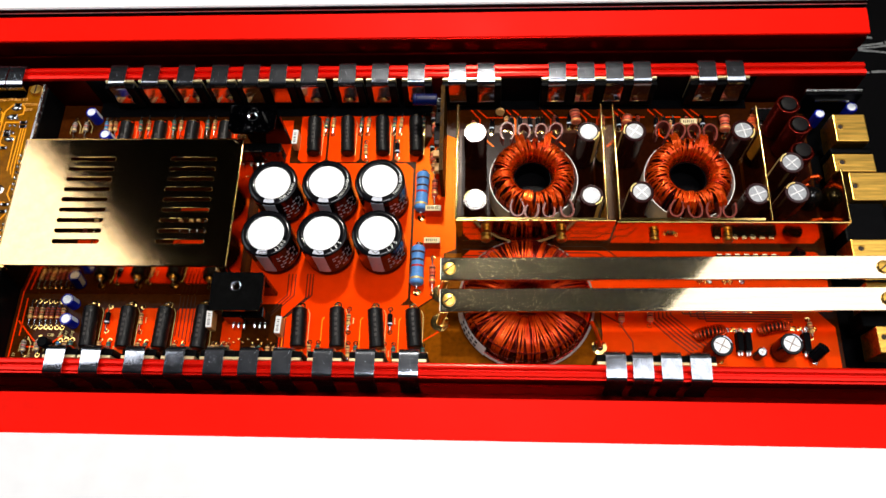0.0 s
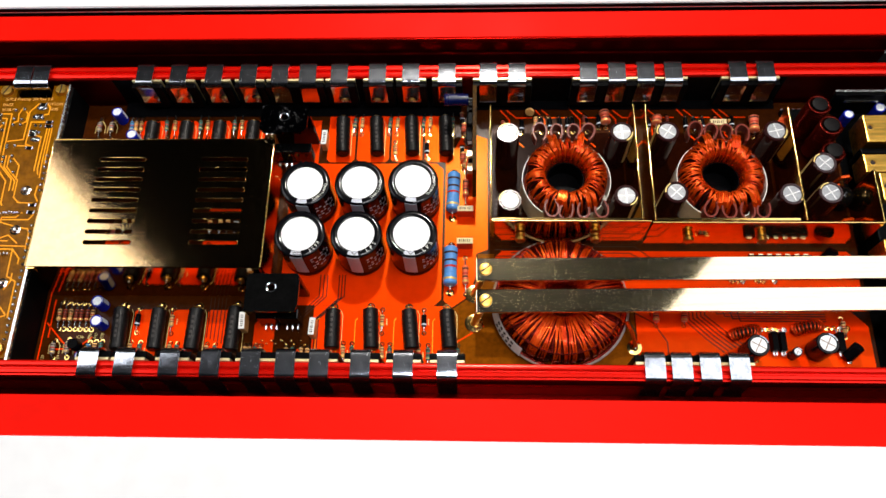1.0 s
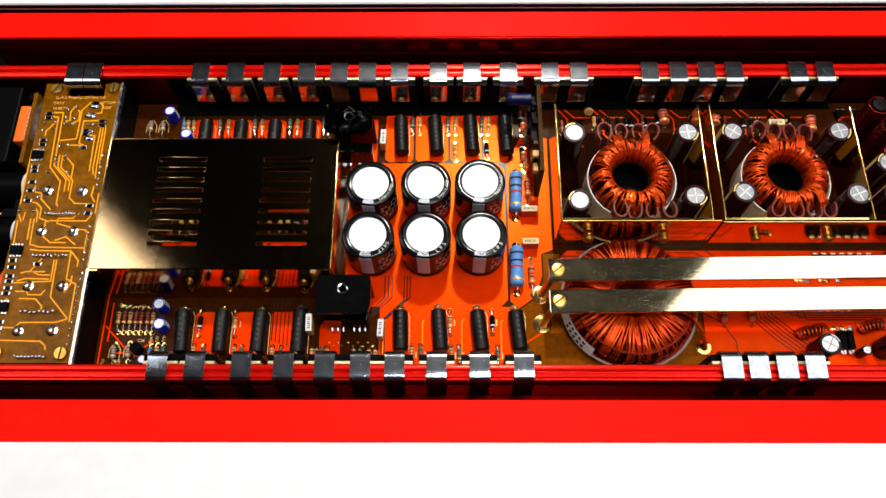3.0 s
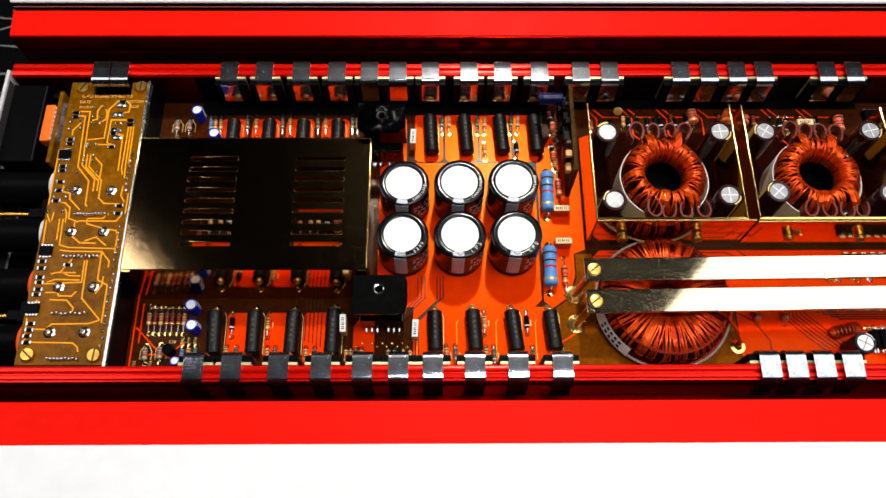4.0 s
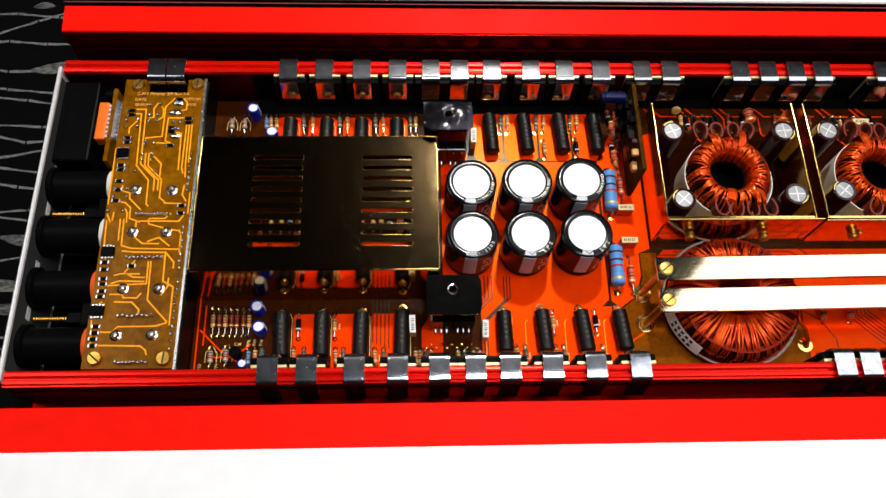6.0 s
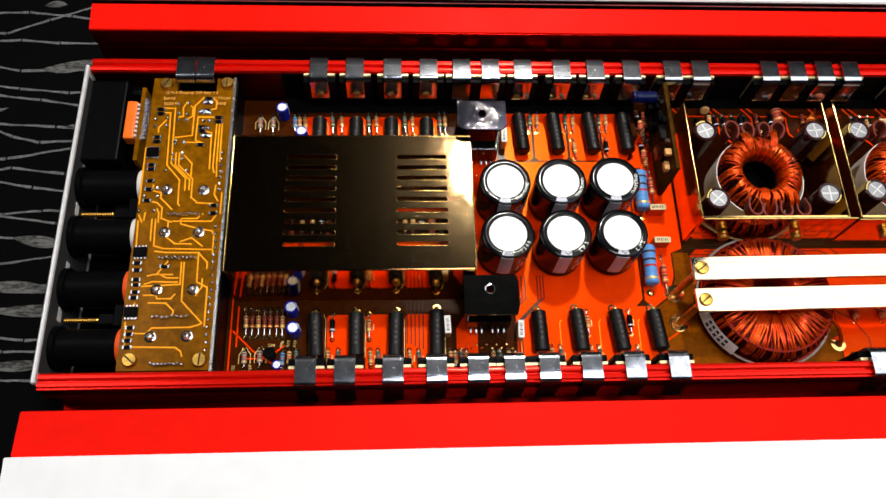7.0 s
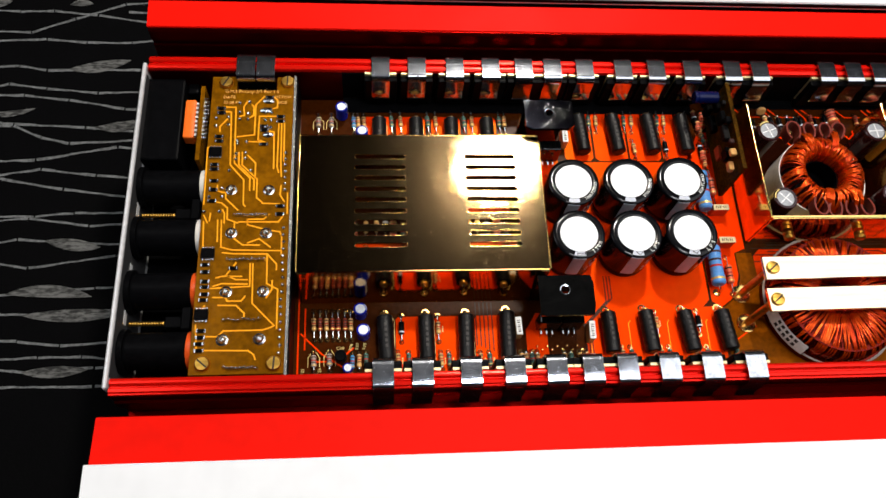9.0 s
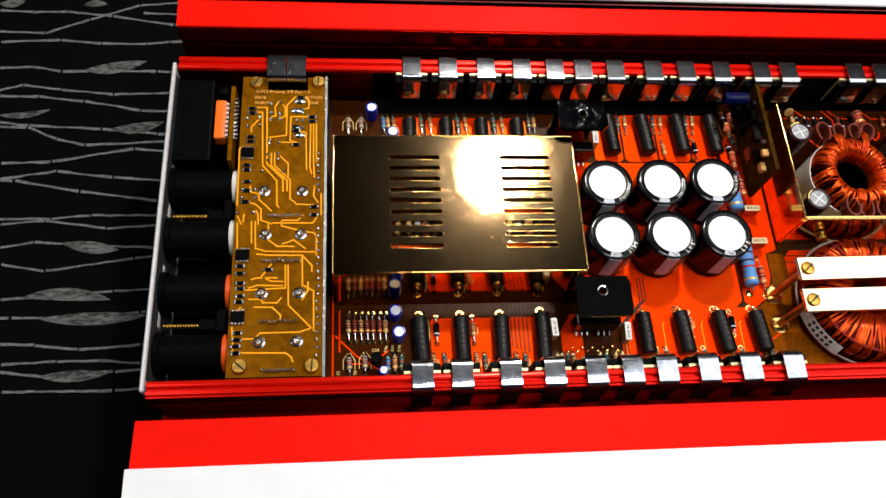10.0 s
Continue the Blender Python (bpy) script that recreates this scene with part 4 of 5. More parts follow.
AX_MAT = {"green": "resistor_green", "tan": "resistor_tan", "grey": "resistor_grey", "cyan": "resistor_cyan", "red": "resistor_red", "pink": "resistor_pink", "pinkbig": "resistor_pink", "diode": "black_plastic"}
AX_LABEL = {"green": "dark green banded resistor lying on the board", "tan": "tan banded carbon resistor lying on the board", "grey": "grey resistor with hairpin leads on the board",
            "cyan": "light blue metal film resistor on the board", "red": "red-brown banded resistor in a close row", "pink": "salmon-lacquered banded resistor on the board",
            "pinkbig": "large salmon resistor with dark bands", "diode": "black glass-banded diode lying on the board"}


def axial(x0, y0, x1, y1, kind, length=None, r=None, lift=None):
    """A resistor or diode lying between two lead holes."""
    a, b = Vector((x0, y0)), Vector((x1, y1))
    n = (b - a).length
    r = r or {"diode": 1.05, "pink": 1.35, "pinkbig": 2.3, "grey": 1.1}.get(kind, 0.95)
    body = min(length or {"pink": 8.0, "pinkbig": 8.5, "diode": 4.8, "grey": 4.6}.get(kind, 5.0), n * 0.74)
    z = (lift or 0.3) + r
    t = thing("diode" if kind == "diode" else "resistor", (x0, y0, 0), AX_LABEL[kind], "diode" if kind == "diode" else "resistor", "axial " + ("diodes" if kind == "diode" else "resistors"),
              math.degrees(math.atan2(b.y - a.y, b.x - a.x)))
    mx = Matrix.Translation((n / 2 - body / 2, 0, z)) @ Matrix.Rotation(math.pi / 2, 4, "Y")
    bm = B()
    if kind == "diode":
        lathe(bm, [(0, 0), (r * 0.9, 0), (r, 0.15), (r, body - 0.15), (r * 0.9, body), (0, body)], 12, mx)
    else:
        lathe(bm, [(0, 0), (r * 0.75, 0.05), (r, 0.5), (r, body * 0.25), (r * 0.86, body * 0.32), (r * 0.86, body * 0.68), (r, body * 0.75), (r, body - 0.5), (r * 0.75, body - 0.05), (0, body)], 12, mx)
    part("body", bm, M[AX_MAT[kind]], t)
    bands = [("grey_stripe", 0.80, 0.12, 1.0)] if kind == "diode" else [("band_dark", 0.14, 0.09, 1.0), ("band_red" if kind != "red" else "band_dark", 0.40, 0.09, 0.88), ("band_dark", 0.58, 0.08, 0.88), ("band_gold", 0.82, 0.08, 1.0)]
    for mt, p, w, k in bands:
        bm = B()
        lathe(bm, [(r * k + 0.02, body * p), (r * k + 0.03, body * (p + w))], 12, mx)
        part("band", bm, M[mt], t)
    for s, e in ((n / 2 - body / 2, 0), (n / 2 + body / 2, n)):
        bm = B()
        tube(bm, [(s, 0, z), (e + (0.5 if e < s else -0.5), 0, z), (e, 0, z - 0.5), (e, 0, 0.05)], 0.27, 5)
        ld = part("lead", bm, M["tin"], t)
        bm = B()
        lathe(bm, [(1.05, 0.06), (1.05, 0.15), (0.62, 0.17), (0.6, 0.07)], 12, Matrix.Translation((e, 0, 0)))
        part("solder_pad", bm, M["gold"], ld)
    return t


for row in AXIAL_A + AXIAL_B + AXIAL_C:
    axial(*row)


def sleeved(x0, y0, x1, y1):
    """A thick black-sleeved emitter resistor with a bared end."""
    n = math.hypot(x1 - x0, y1 - y0)
    t = thing("emitter_resistor", (x0, y0, 0), "thick black-sleeved wire-wound resistor lying on the board", "resistor", "black sleeved resistors", math.degrees(math.atan2(y1 - y0, x1 - x0)))
    r = 3.1
    mx = Matrix.Translation((0, 0, r + 0.25)) @ Matrix.Rotation(math.pi / 2, 4, "Y")
    bm = B()
    prof = [(0, 0), (r * 0.8, 0), (r, 0.5)] + [(r * (1 + 0.035 * math.sin(k * 2.3)), 0.5 + (n - 1.0) * k / 14) for k in range(1, 14)] + [(r, n - 0.5), (r * 0.75, n), (0, n)]
    lathe(bm, prof, 16, mx)
    part("sleeve", bm, M["resistor_black"], t)
    bm = B()
    lathe(bm, [(0, n), (r * 0.55, n), (r * 0.5, n + 0.7), (0, n + 0.8)], 12, mx)
    part("end_cap", bm, M["brass"], t)
    bm = B()
    tube(bm, [(n + 0.5, 0, r + 0.2), (n + 1.6, 0, r + 0.1), (n + 1.9, 0, 1.2), (n + 1.9, 0, 0.05)], 0.45, 6)
    part("lead", bm, M["tin"], t)
    bm = B()
    lathe(bm, [(1.7, 0.06), (1.7, 0.18), (1.0, 0.2), (0.95, 0.07)], 14, Matrix.Translation((n + 1.9, 0, 0)))
    part("solder_pad", bm, M["gold"], t)
    bm = B()
    for k in range(5):
        box(bm, 4.5 + 2.1 * k, 5.7 + 2.1 * k, -0.55, 0.5, 2 * r + 0.30, 2 * r + 0.37)
    part("printing", bm, M["band_grey"], t)


for row in SLEEVED:
    sleeved(*row)


def power_resistor(x0, y0, x1, y1):
    n = math.hypot(x1 - x0, y1 - y0)
    t = thing("power_resistor", (x0, y0, 0), "fat blue-lacquered resistor with dark bands", "resistor", "blue power resistors", math.degrees(math.atan2(y1 - y0, x1 - x0)))
    r = 2.9
    mx = Matrix.Translation((0, 0, r + 0.8)) @ Matrix.Rotation(math.pi / 2, 4, "Y")
    bm = B()
    lathe(bm, [(0, 0), (r * 0.8, 0), (r, 0.7), (r, n * 0.22), (r * 0.92, n * 0.27), (r * 0.92, n * 0.73), (r, n * 0.78), (r, n - 0.7), (r * 0.8, n), (0, n)], 20, mx)
    part("body", bm, M["resistor_blue"], t)
    for mt, p, k in (("band_dark", 0.16, 1), ("band_dark", 0.36, 0.925), ("band_red", 0.52, 0.925), ("band_gold", 0.84, 1)):
        bm = B()
        lathe(bm, [(r * k + 0.03, n * p), (r * k + 0.03, n * p + 0.9)], 20, mx)
        part("band", bm, M[mt], t)
    for s, e in ((0, -2.2), (n, n + 2.2)):
        bm = B()
        tube(bm, [(s, 0, r + 0.8), (e * 0.8 + s * 0.2, 0, r + 0.8), (e, 0, r), (e, 0, 0.05)], 0.4, 6)
        part("lead", bm, M["tin"], t)
        bm = B()
        lathe(bm, [(1.6, 0.06), (1.6, 0.2), (0.7, 0.6), (0, 0.7)], 12, Matrix.Translation((e, 0, 0)))
        part("solder_pad", bm, M["gold"], t)


power_resistor(9.3, 196.6, 8.8, 178.6)
power_resistor(8.4, 161.6, 8.2, 144.6)


def film_capacitor(x, y, w, d, h, body="box_cap_red", rz=0.0, top="box_cap"):
    t = thing("film_capacitor", (x, y, 0), "boxed film capacitor with cream printed top", "capacitor", "film capacitors", rz)
    bm = B()
    box(bm, -w / 2, w / 2, -d / 2, d / 2, 0.1, h - 0.5, 0.2)
    part("body", bm, M[body], t)
    bm = B()
    box(bm, -w / 2, w / 2, -d / 2, d / 2, h - 0.49, h, 0.15)
    part("top", bm, M[top], t, "cream printed top")
    bm = B()
    for k, ww in enumerate((0.5, 0.35, 0.5, 0.25, 0.4, 0.3)):
        x0 = -w * 0.36 + k * w * 0.125
        box(bm, x0, x0 + ww, -d * 0.22, d * 0.22, h + 0.01, h + 0.04)
    part("printing", bm, M["dark_print"], t)


film_capacitor(14.3, 178.4, 6.8, 2.6, 6.5)
film_capacitor(14.2, 163.4, 6.8, 2.6, 6.5)
film_capacitor(-76.2, 128.0, 7.2, 2.4, 6.5, "resistor_tan", 92, "white_print")
film_capacitor(-47.4, 125.8, 7.2, 2.4, 6.5, "resistor_tan", 88, "white_print")
film_capacitor(-49.0, 213.6, 7.2, 2.4, 6.5, "resistor_tan", 88, "white_print")
film_capacitor(126.0, 221.0, 7.0, 3.0, 6.0, "resistor_tan", 0, "box_cap")

# small legend bars beside the parts
bm = B()
rng = random.Random(19)
for row in AXIAL_B[12:] + AXIAL_C[:16]:
    x, y = row[0] + 1.9, (row[1] + row[3]) / 2
    for k in range(3):
        box(bm, x - 0.25, x + 0.25, y - 1.3 + 0.9 * k, y - 0.7 + 0.9 * k, 1.86, 1.90)
for row in SLEEVED:
    x = (row[0] + row[2]) / 2 + 3.4
    strips(bm, [[(x, row[1] + 1), (x, row[3] - 1.5), (x - 0.9, row[3] + 0.5)]], 0.22, 1.9)
tagged(part("legend", bm, M["gold_print"], board, "pale printed legends"), kind="stuff")

# ---- bias transistors under black heatsink plates ----


def heatsink(x0, x1, y0, y1, z, hole, label, mat):
    cx, cy = (x0 + x1) / 2, (y0 + y1) / 2
    t = thing("heatsink", (cx, cy, 0), label, "heatsink", "bias heatsinks")
    w, d = (x1 - x0) / 2, (y1 - y0) / 2
    hx, hy = hole[0] - cx, hole[1] - cy
    bm = B()
    c = 1.6
    outer = [(-w + c, -d), (w - c, -d), (w, -d + c), (w, d), (-w, d), (-w, -d + c)]
    # plate with a round hole: a ring of quads from the hole to the outline
    N = 24
    ring, edge = [], []
    for i in range(N):
        a = 2 * math.pi * i / N
        ux, uy = math.cos(a), math.sin(a)
        k = min(((w - hx) / ux if ux > 1e-6 else (-w - hx) / ux if ux < -1e-6 else 1e9), ((d - hy) / uy if uy > 1e-6 else (-d - hy) / uy if uy < -1e-6 else 1e9))
        ring.append((hx + 1.55 * ux, hy + 1.55 * uy))
        edge.append((hx + k * ux, hy + k * uy))
    vr = [[bm.verts.new((*p, zz)) for p in ring] for zz in (z - 1.4, z)]
    ve = [[bm.verts.new((*p, zz)) for p in edge] for zz in (z - 1.4, z)]
    for i in range(N):
        j = (i + 1) % N
        bm.faces.new((vr[1][i], ve[1][i], ve[1][j], vr[1][j]))
        bm.faces.new((vr[0][j], ve[0][j], ve[0][i], vr[0][i]))
        bm.faces.new((vr[0][i], vr[1][i], vr[1][j], vr[0][j]))
        bm.faces.new((ve[0][j], ve[1][j], ve[1][i], ve[0][i]))
    part("plate", bm, M[mat], t)
    bm = B()
    lathe(bm, [(1.6, z + 0.02), (2.0, z + 0.12), (2.1, z + 0.02)], 20, Matrix.Translation((hx, hy, 0)))
    part("hole_rim", bm, M["steel"], t)
    bm = B()
    box(bm, -w + 0.6, w - 0.6, d - 1.8, d - 0.2, 0.1, z - 1.45, 0.2)
    part("upright", bm, M["black_metal"], t)
    for sx in (-0.42, 0.42):
        bm = B()
        box(bm, sx * w - 4.2, sx * w + 4.2, -d + 0.4, -d + 4.8, 2.6, 13.0, 0.5, 2)
        tr = part("transistor", bm, M["black_metal"], t)
        for k in (-2.2, 0, 2.2):
            bm = B()
            tube(bm, [(sx * w + k, -d + 2.0, 2.8), (sx * w + k, -d - 0.6, 2.2), (sx * w + k, -d - 1.0, 0.05)], 0.4, 6)
            part("lead", bm, M["tin"], tr)
    for k in range(11):
        bm = B()
        lathe(bm, [(0.75, 0.08), (0.7, 0.3), (0.3, 0.9), (0, 1.0)], 8, Matrix.Translation((-w + 0.3 + k * w * 0.19, -d - 6.5 + (k % 2) * 1.4, 0)))
        part("solder_pad", bm, M["gold"], t)


heatsink(-70.9, -50.0, 126.3, 142.0, 23.3, (-60.9, 136.3), "black heatsink plate with a round hole over small transistors", "black_metal")
heatsink(-71.2, -51.4, 201.8, 215.2, 30.0, (-61.2, 209.3), "scratched black heatsink plate with a round hole", "scratched")

# ---- upright driver board between the halves ----
t = thing("driver_board", (18.2, 186.8, 0), "small upright amber circuit board crowded with parts", "circuit board")
bm = B()
box(bm, -0.8, 0.8, 0, 41.0, 0, 25.0)
part("laminate", bm, M["driver"], t)
for k, (yy, zz, dy, dz, mt) in enumerate(((36, 16, 6, 4, "black_plastic"), (28, 18, 5, 5, "black_plastic"), (20, 19, 7, 3, "ferrite"), (12, 15, 5, 5, "black_plastic"), (5, 17, 4, 3, "resistor_tan"), (30, 10, 8, 3, "black_plastic"),
                                          (16, 9, 6, 4, "resistor_red"), (24, 23, 3, 2, "black_plastic"), (9, 22, 3, 2, "resistor_tan"), (33, 22, 2, 2, "ferrite"), (14, 22.5, 2, 1.5, "band_dark"), (38, 8, 3, 6, "black_plastic"))):
    bm = B()
    box(bm, -2.6 - 0.5 * (k % 3), -0.85, yy - dy / 2, yy + dy / 2, zz - dz / 2, zz + dz / 2, 0.3)
    part("component", bm, M[mt], t)
t = thing("electrolytic_capacitor", (10.3, 224.0, 17.0), "dark blue capacitor lying beside the driver board", "capacitor")
bm = B()
lathe(bm, [(0, 0), (2.5, 0), (2.7, 0.4), (2.7, 1.2), (2.5, 1.5), (2.7, 1.8), (2.7, 10), (2.4, 10.4), (0, 10.4)], 20, Matrix.Translation((-5.2, 0, 2.7)) @ Matrix.Rotation(math.pi / 2, 4, "Y"))
part("sleeve", bm, M["navy_sleeve"], t)
bm = B()
tube(bm, [(5.0, 0.8, 2.7), (7.0, 0.8, 2.5), (7.2, 0.8, -2.0)], 0.3, 6)
part("lead", bm, M["tin"], t)
bm = B()
tube(bm, [(5.0, -0.8, 2.7), (6.4, -0.8, 2.5), (6.8, -0.8, -2.0)], 0.3, 6)
part("lead", bm, M["tin"], t)
rng = random.Random(8)
for k in range(9):
    xx, yy = rng.uniform(12.5, 16.0), 200 + 3.0 * k
    axial(xx, yy, xx + rng.uniform(-0.6, 0.6), yy + 6.0, ("tan", "pink", "diode", "red", "green")[k % 5])

# ---- filter coils and terminal blocks at the supply end ----


def filter_coil(x, y, h):
    t = thing("filter_coil", (x, y, 0), "upright ferrite rod coil wound with dark red wire", "coil", "filter coils")
    bm = B()
    lathe(bm, [(0, 0.2), (3.2, 0.2), (3.2, h), (2.8, h + 0.2), (0, h + 0.2)], 20)
    part("core", bm, M["ferrite"], t)
    bm = B()
    n = int((h - 1) / 1.55)
    pts = [((4.3) * math.cos(a), 4.3 * math.sin(a), 1.0 + 1.55 * a / (2 * math.pi)) for a in [2 * math.pi * i / 18 for i in range(18 * n)]]
    tube(bm, pts, 0.62, 6)
    part("winding", bm, M["dark_copper"], t, "dark red enamelled wire", 180)


filter_coil(163.0, 219.2, 23.0)
filter_coil(166.2, 209.2, 23.0)
filter_coil(167.5, 199.4, 19.0)


def terminal_block(x0, x1, y0, y1, z, hole):
    t = thing("terminal_block", ((x0 + x1) / 2, (y0 + y1) / 2, 0), "brushed brass terminal block with a screw hole", "terminal", "brass terminals")
    w, d = (x1 - x0) / 2, (y1 - y0) / 2
    bm = B()
    box(bm, -w, w, -d, d, 1.0, z, 0.5, 2)
    part("block", bm, M["brass"], t)
    hx, hy = hole[0] - (x0 + x1) / 2, hole[1] - (y0 + y1) / 2
    bm = B()
    lathe(bm, [(1.6, z + 0.01), (1.6, z + 0.25), (1.2, z + 0.3), (1.1, z + 0.06), (0, z + 0.05)], 18, Matrix.Translation((hx, hy, 0)))
    s = part("set_screw", bm, M["brass"], t)
    bm = B()
    lathe(bm, [(0, z + 0.09), (1.05, z + 0.09)], 14, Matrix.Translation((hx, hy, 0)))
    part("socket", bm, M["dark_print"], s)


terminal_block(183.6, 197.0, 205.6, 218.8, 15.0, (185.8, 212.4))
terminal_block(182.1, 199.0, 192.9, 201.4, 12.0, (185.4, 197.1))
terminal_block(187.0, 203.0, 179.6, 192.6, 12.0, (188.8, 186.0))
terminal_block(181.4, 203.0, 152.0, 161.0, 15.0, (184.8, 156.9))
terminal_block(184.8, 203.0, 114.5, 125.2, 15.0, (187.0, 120.7))
terminal_block(184.0, 203.0, 133.0, 143.0, 15.0, (187.0, 138.0))
for y0, y1 in ((161.6, 179.0), (125.8, 132.6), (202.0, 205.0)):
    t = thing("terminal_housing", (190, y0, 0), "black plastic housing between the brass terminals", "terminal")
    bm = B()
    box(bm, -8.0, 9.0, 0.2, y1 - y0 - 0.2, 0.1, 11.0, 0.6, 2)
    part("body", bm, M["black_plastic"], t)
t = thing("solder_joint", (178.5, 181.5, 0), "large dark domed screw head by the terminals", "screw")
bm = B()
lathe(bm, [(0, 0.1), (4.5, 0.1), (4.5, 6.0), (3.6, 8.0), (1.8, 9.2), (0, 9.5)], 24, Matrix.Translation((-5, 3, 0)))
part("head", bm, M["black_metal"], t)
for k, (x, y) in enumerate(((170, 172), (167, 187), (172, 192), (155, 168.5), (165, 168))):
    bm = B()
    tt = thing("wire_link", (x, y, 0), "curved bare copper wire link by the terminals", "wire", "wire links")
    tube(bm, [(0, 0, 0.05), (0.3, 0.2, 4), (2.0, 1.0, 6.5), (5.0, 1.5 + k % 2, 6.8), (7.0, 2.0, 4.0), (7.2, 2.0, 0.05)], 0.8, 8)
    part("wire", bm, M["copper"], tt)

t = thing("wire_eyelet", (82.5, 119.5, 0.1), "gold solder eyelet with the toroid's wire end in it", "solder joint")
bm = B()
lathe(bm, [(3.0, 0), (3.0, 0.3), (1.6, 0.45), (1.5, 0.1)], 20)
part("ring", bm, M["gold"], t)
bm = B()
lathe(bm, [(1.45, 0), (1.3, 0.9), (0.7, 2.2), (0, 2.4)], 14)
part("solder", bm, M["solder"], t)
bm = B()
tube(bm, [(0, 0, 2.0), (-0.6, 1.6, 4.2), (-2.0, 5.0, 6.5), (-3.6, 9.0, 6.0)], 0.8, 8)
part("wire", bm, M["copper"], t)
t = thing("ceramic_capacitor", (43.0, 227.5, 0), "small tilted tan ceramic capacitor near the rear clips", "capacitor")
bm = B()
lathe(bm, [(0, -0.9), (1.8, -0.7), (2.1, 0), (1.8, 0.7), (0, 0.9)], 18, Matrix.Translation((0, 0, 4.4)) @ Matrix.Rotation(radians(75), 4, "X"))
part("disc", bm, M["resistor_tan"], t)
for k in (-1.0, 1.0):
    bm = B()
    tube(bm, [(k, 0.2, 3.0), (k, 0.1, 1.5), (k, 0, 0.05)], 0.25, 6)
    part("lead", bm, M["tin"], t)

# small dark board behind the terminals
t = thing("fuse_board", (174.5, 225.0, 0), "small dark circuit board with a pale edge connector", "circuit board")
bm = B()
box(bm, 0, 23.5, 3.6, 5.0, 0, 15.0)
part("laminate", bm, M["black_plastic"], t)
bm = B()
box(bm, 0, 23.5, 5.05, 6.0, 13.0, 15.4)
part("edge_strip", bm, M["tin"], t)
for k in range(14):
    bm = B()
    box(bm, 5.2 + 1.05 * k, 5.8 + 1.05 * k, 3.0, 3.58, 10.0, 11.2)
    part("pin", bm, M["tin"], t)
can_capacitor(195.5, 226.2, 2.5, 9.0, "blue_sleeve", "can_blue", "small blue-sleeved electrolytic capacitor by the terminals", "blue capacitors", 0.3)
can_capacitor(181.4, 222.8, 2.3, 9.0, "blue_sleeve", "can_blue", "small blue-sleeved electrolytic capacitor by the terminals", "blue capacitors", 0.3)

# ---- control section near the four clips ----


def small_toroid(x, y, rz):
    t = thing("small_choke", (x, y, 0), "small copper-wound choke standing upright", "inductor", "small chokes", rz)
    bm = B()
    n = 12
    pts = []
    for i in range(n * 12 + 1):         # the ring stands on edge: its winding follows the upper arc
        a, b = math.pi * (0.98 - 0.96 * i / (n * 12)), 2 * math.pi * i / 12
        r = 4.4 + 1.9 * math.cos(b)
        pts.append((r * math.cos(a) * 1.05, 2.3 * math.sin(b), 1.2 + r * math.sin(a) * 0.62))
    tube(bm, pts, 0.40, 6)
    part("winding", bm, M["copper"], t, "", 180)
    bm = B()
    tube(bm, [(4.4 * math.cos(math.pi * k / 12), 0, 1.2 + 2.7 * math.sin(math.pi * k / 12)) for k in range(13)], 1.45, 10)
    part("core", bm, M["ferrite"], t)


small_toroid(126.6, 125.6, 12)
small_toroid(151.6, 128.0, 12)


def chip(x, y, w, d, h, legs, rz=0.0, z=0.0):
    t = thing("integrated_circuit", (x, y, z), "black integrated circuit with bright legs", "integrated circuit", "integrated circuits", rz)
    bm = B()
    box(bm, -w / 2, w / 2, -d / 2, d / 2, 0.25, h, 0.12)
    part("body", bm, M["black_plastic"], t)
    for side in (-1, 1):
        for k in range(legs):
            xx = -w / 2 + w * (k + 0.5) / legs
            bm = B()
            box(bm, xx - w * 0.065 * 4 / legs, xx + w * 0.065 * 4 / legs, min(side * d / 2, side * (d / 2 + d * 0.22)), max(side * d / 2, side * (d / 2 + d * 0.22)), 0.02, h * 0.5)
            part("leg", bm, M["tin"], t)
    return t


chip(137.4, 121.8, 2.3, 7.6, 4.0, 2)
chip(140.6, 121.8, 2.3, 7.6, 4.0, 2)
chip(163.2, 121.8, 2.6, 7.6, 4.0, 2)
chip(145.0, 156.4, 26.0, 5.0, 2.6, 7)
chip(160.0, 226.0, 10.0, 6.0, 3.4, 4)
for k, (x, y) in enumerate(((133.6, 127.4), (136, 127.4), (139, 127.4), (143, 127.4), (160, 128.2), (162.4, 128.2), (165, 128.2), (168, 128.2), (130, 114.6), (166.5, 114.6), (124.8, 148), (127, 148), (129, 148), (135, 148), (137.2, 148), (142, 148), (125, 168.4), (127.4, 168.4), (130, 168.4),
                            (117, 135.6), (120, 135.6), (123, 135.6), (126, 135.6), (129, 135.6), (132, 135.6), (135, 135.6), (138, 135.6), (141, 135.6), (144, 135.6))):
    t = thing("solder_joint", (x, y, 0.1), "bright ring-shaped solder joint on the board", "solder joint", "solder joints")
    bm = B()
    lathe(bm, [(1.1, 0), (1.1, 0.15), (0.65, 0.3), (0.5, 0.2), (0.3, 0.7), (0, 0.8)], 12)
    part("joint", bm, M["gold" if k % 3 else "solder"], t)
rng = random.Random(31)
for k in range(16):
    x, y = 32 + 7.2 * k + rng.uniform(-1, 1), 223.5 + rng.uniform(-1.5, 1.5)
    if k % 4 != 3:
        axial(x, y + 3.2, x + rng.uniform(-0.4, 0.4), y - 3.6, ("red", "diode", "tan", "red", "diode")[k % 5])
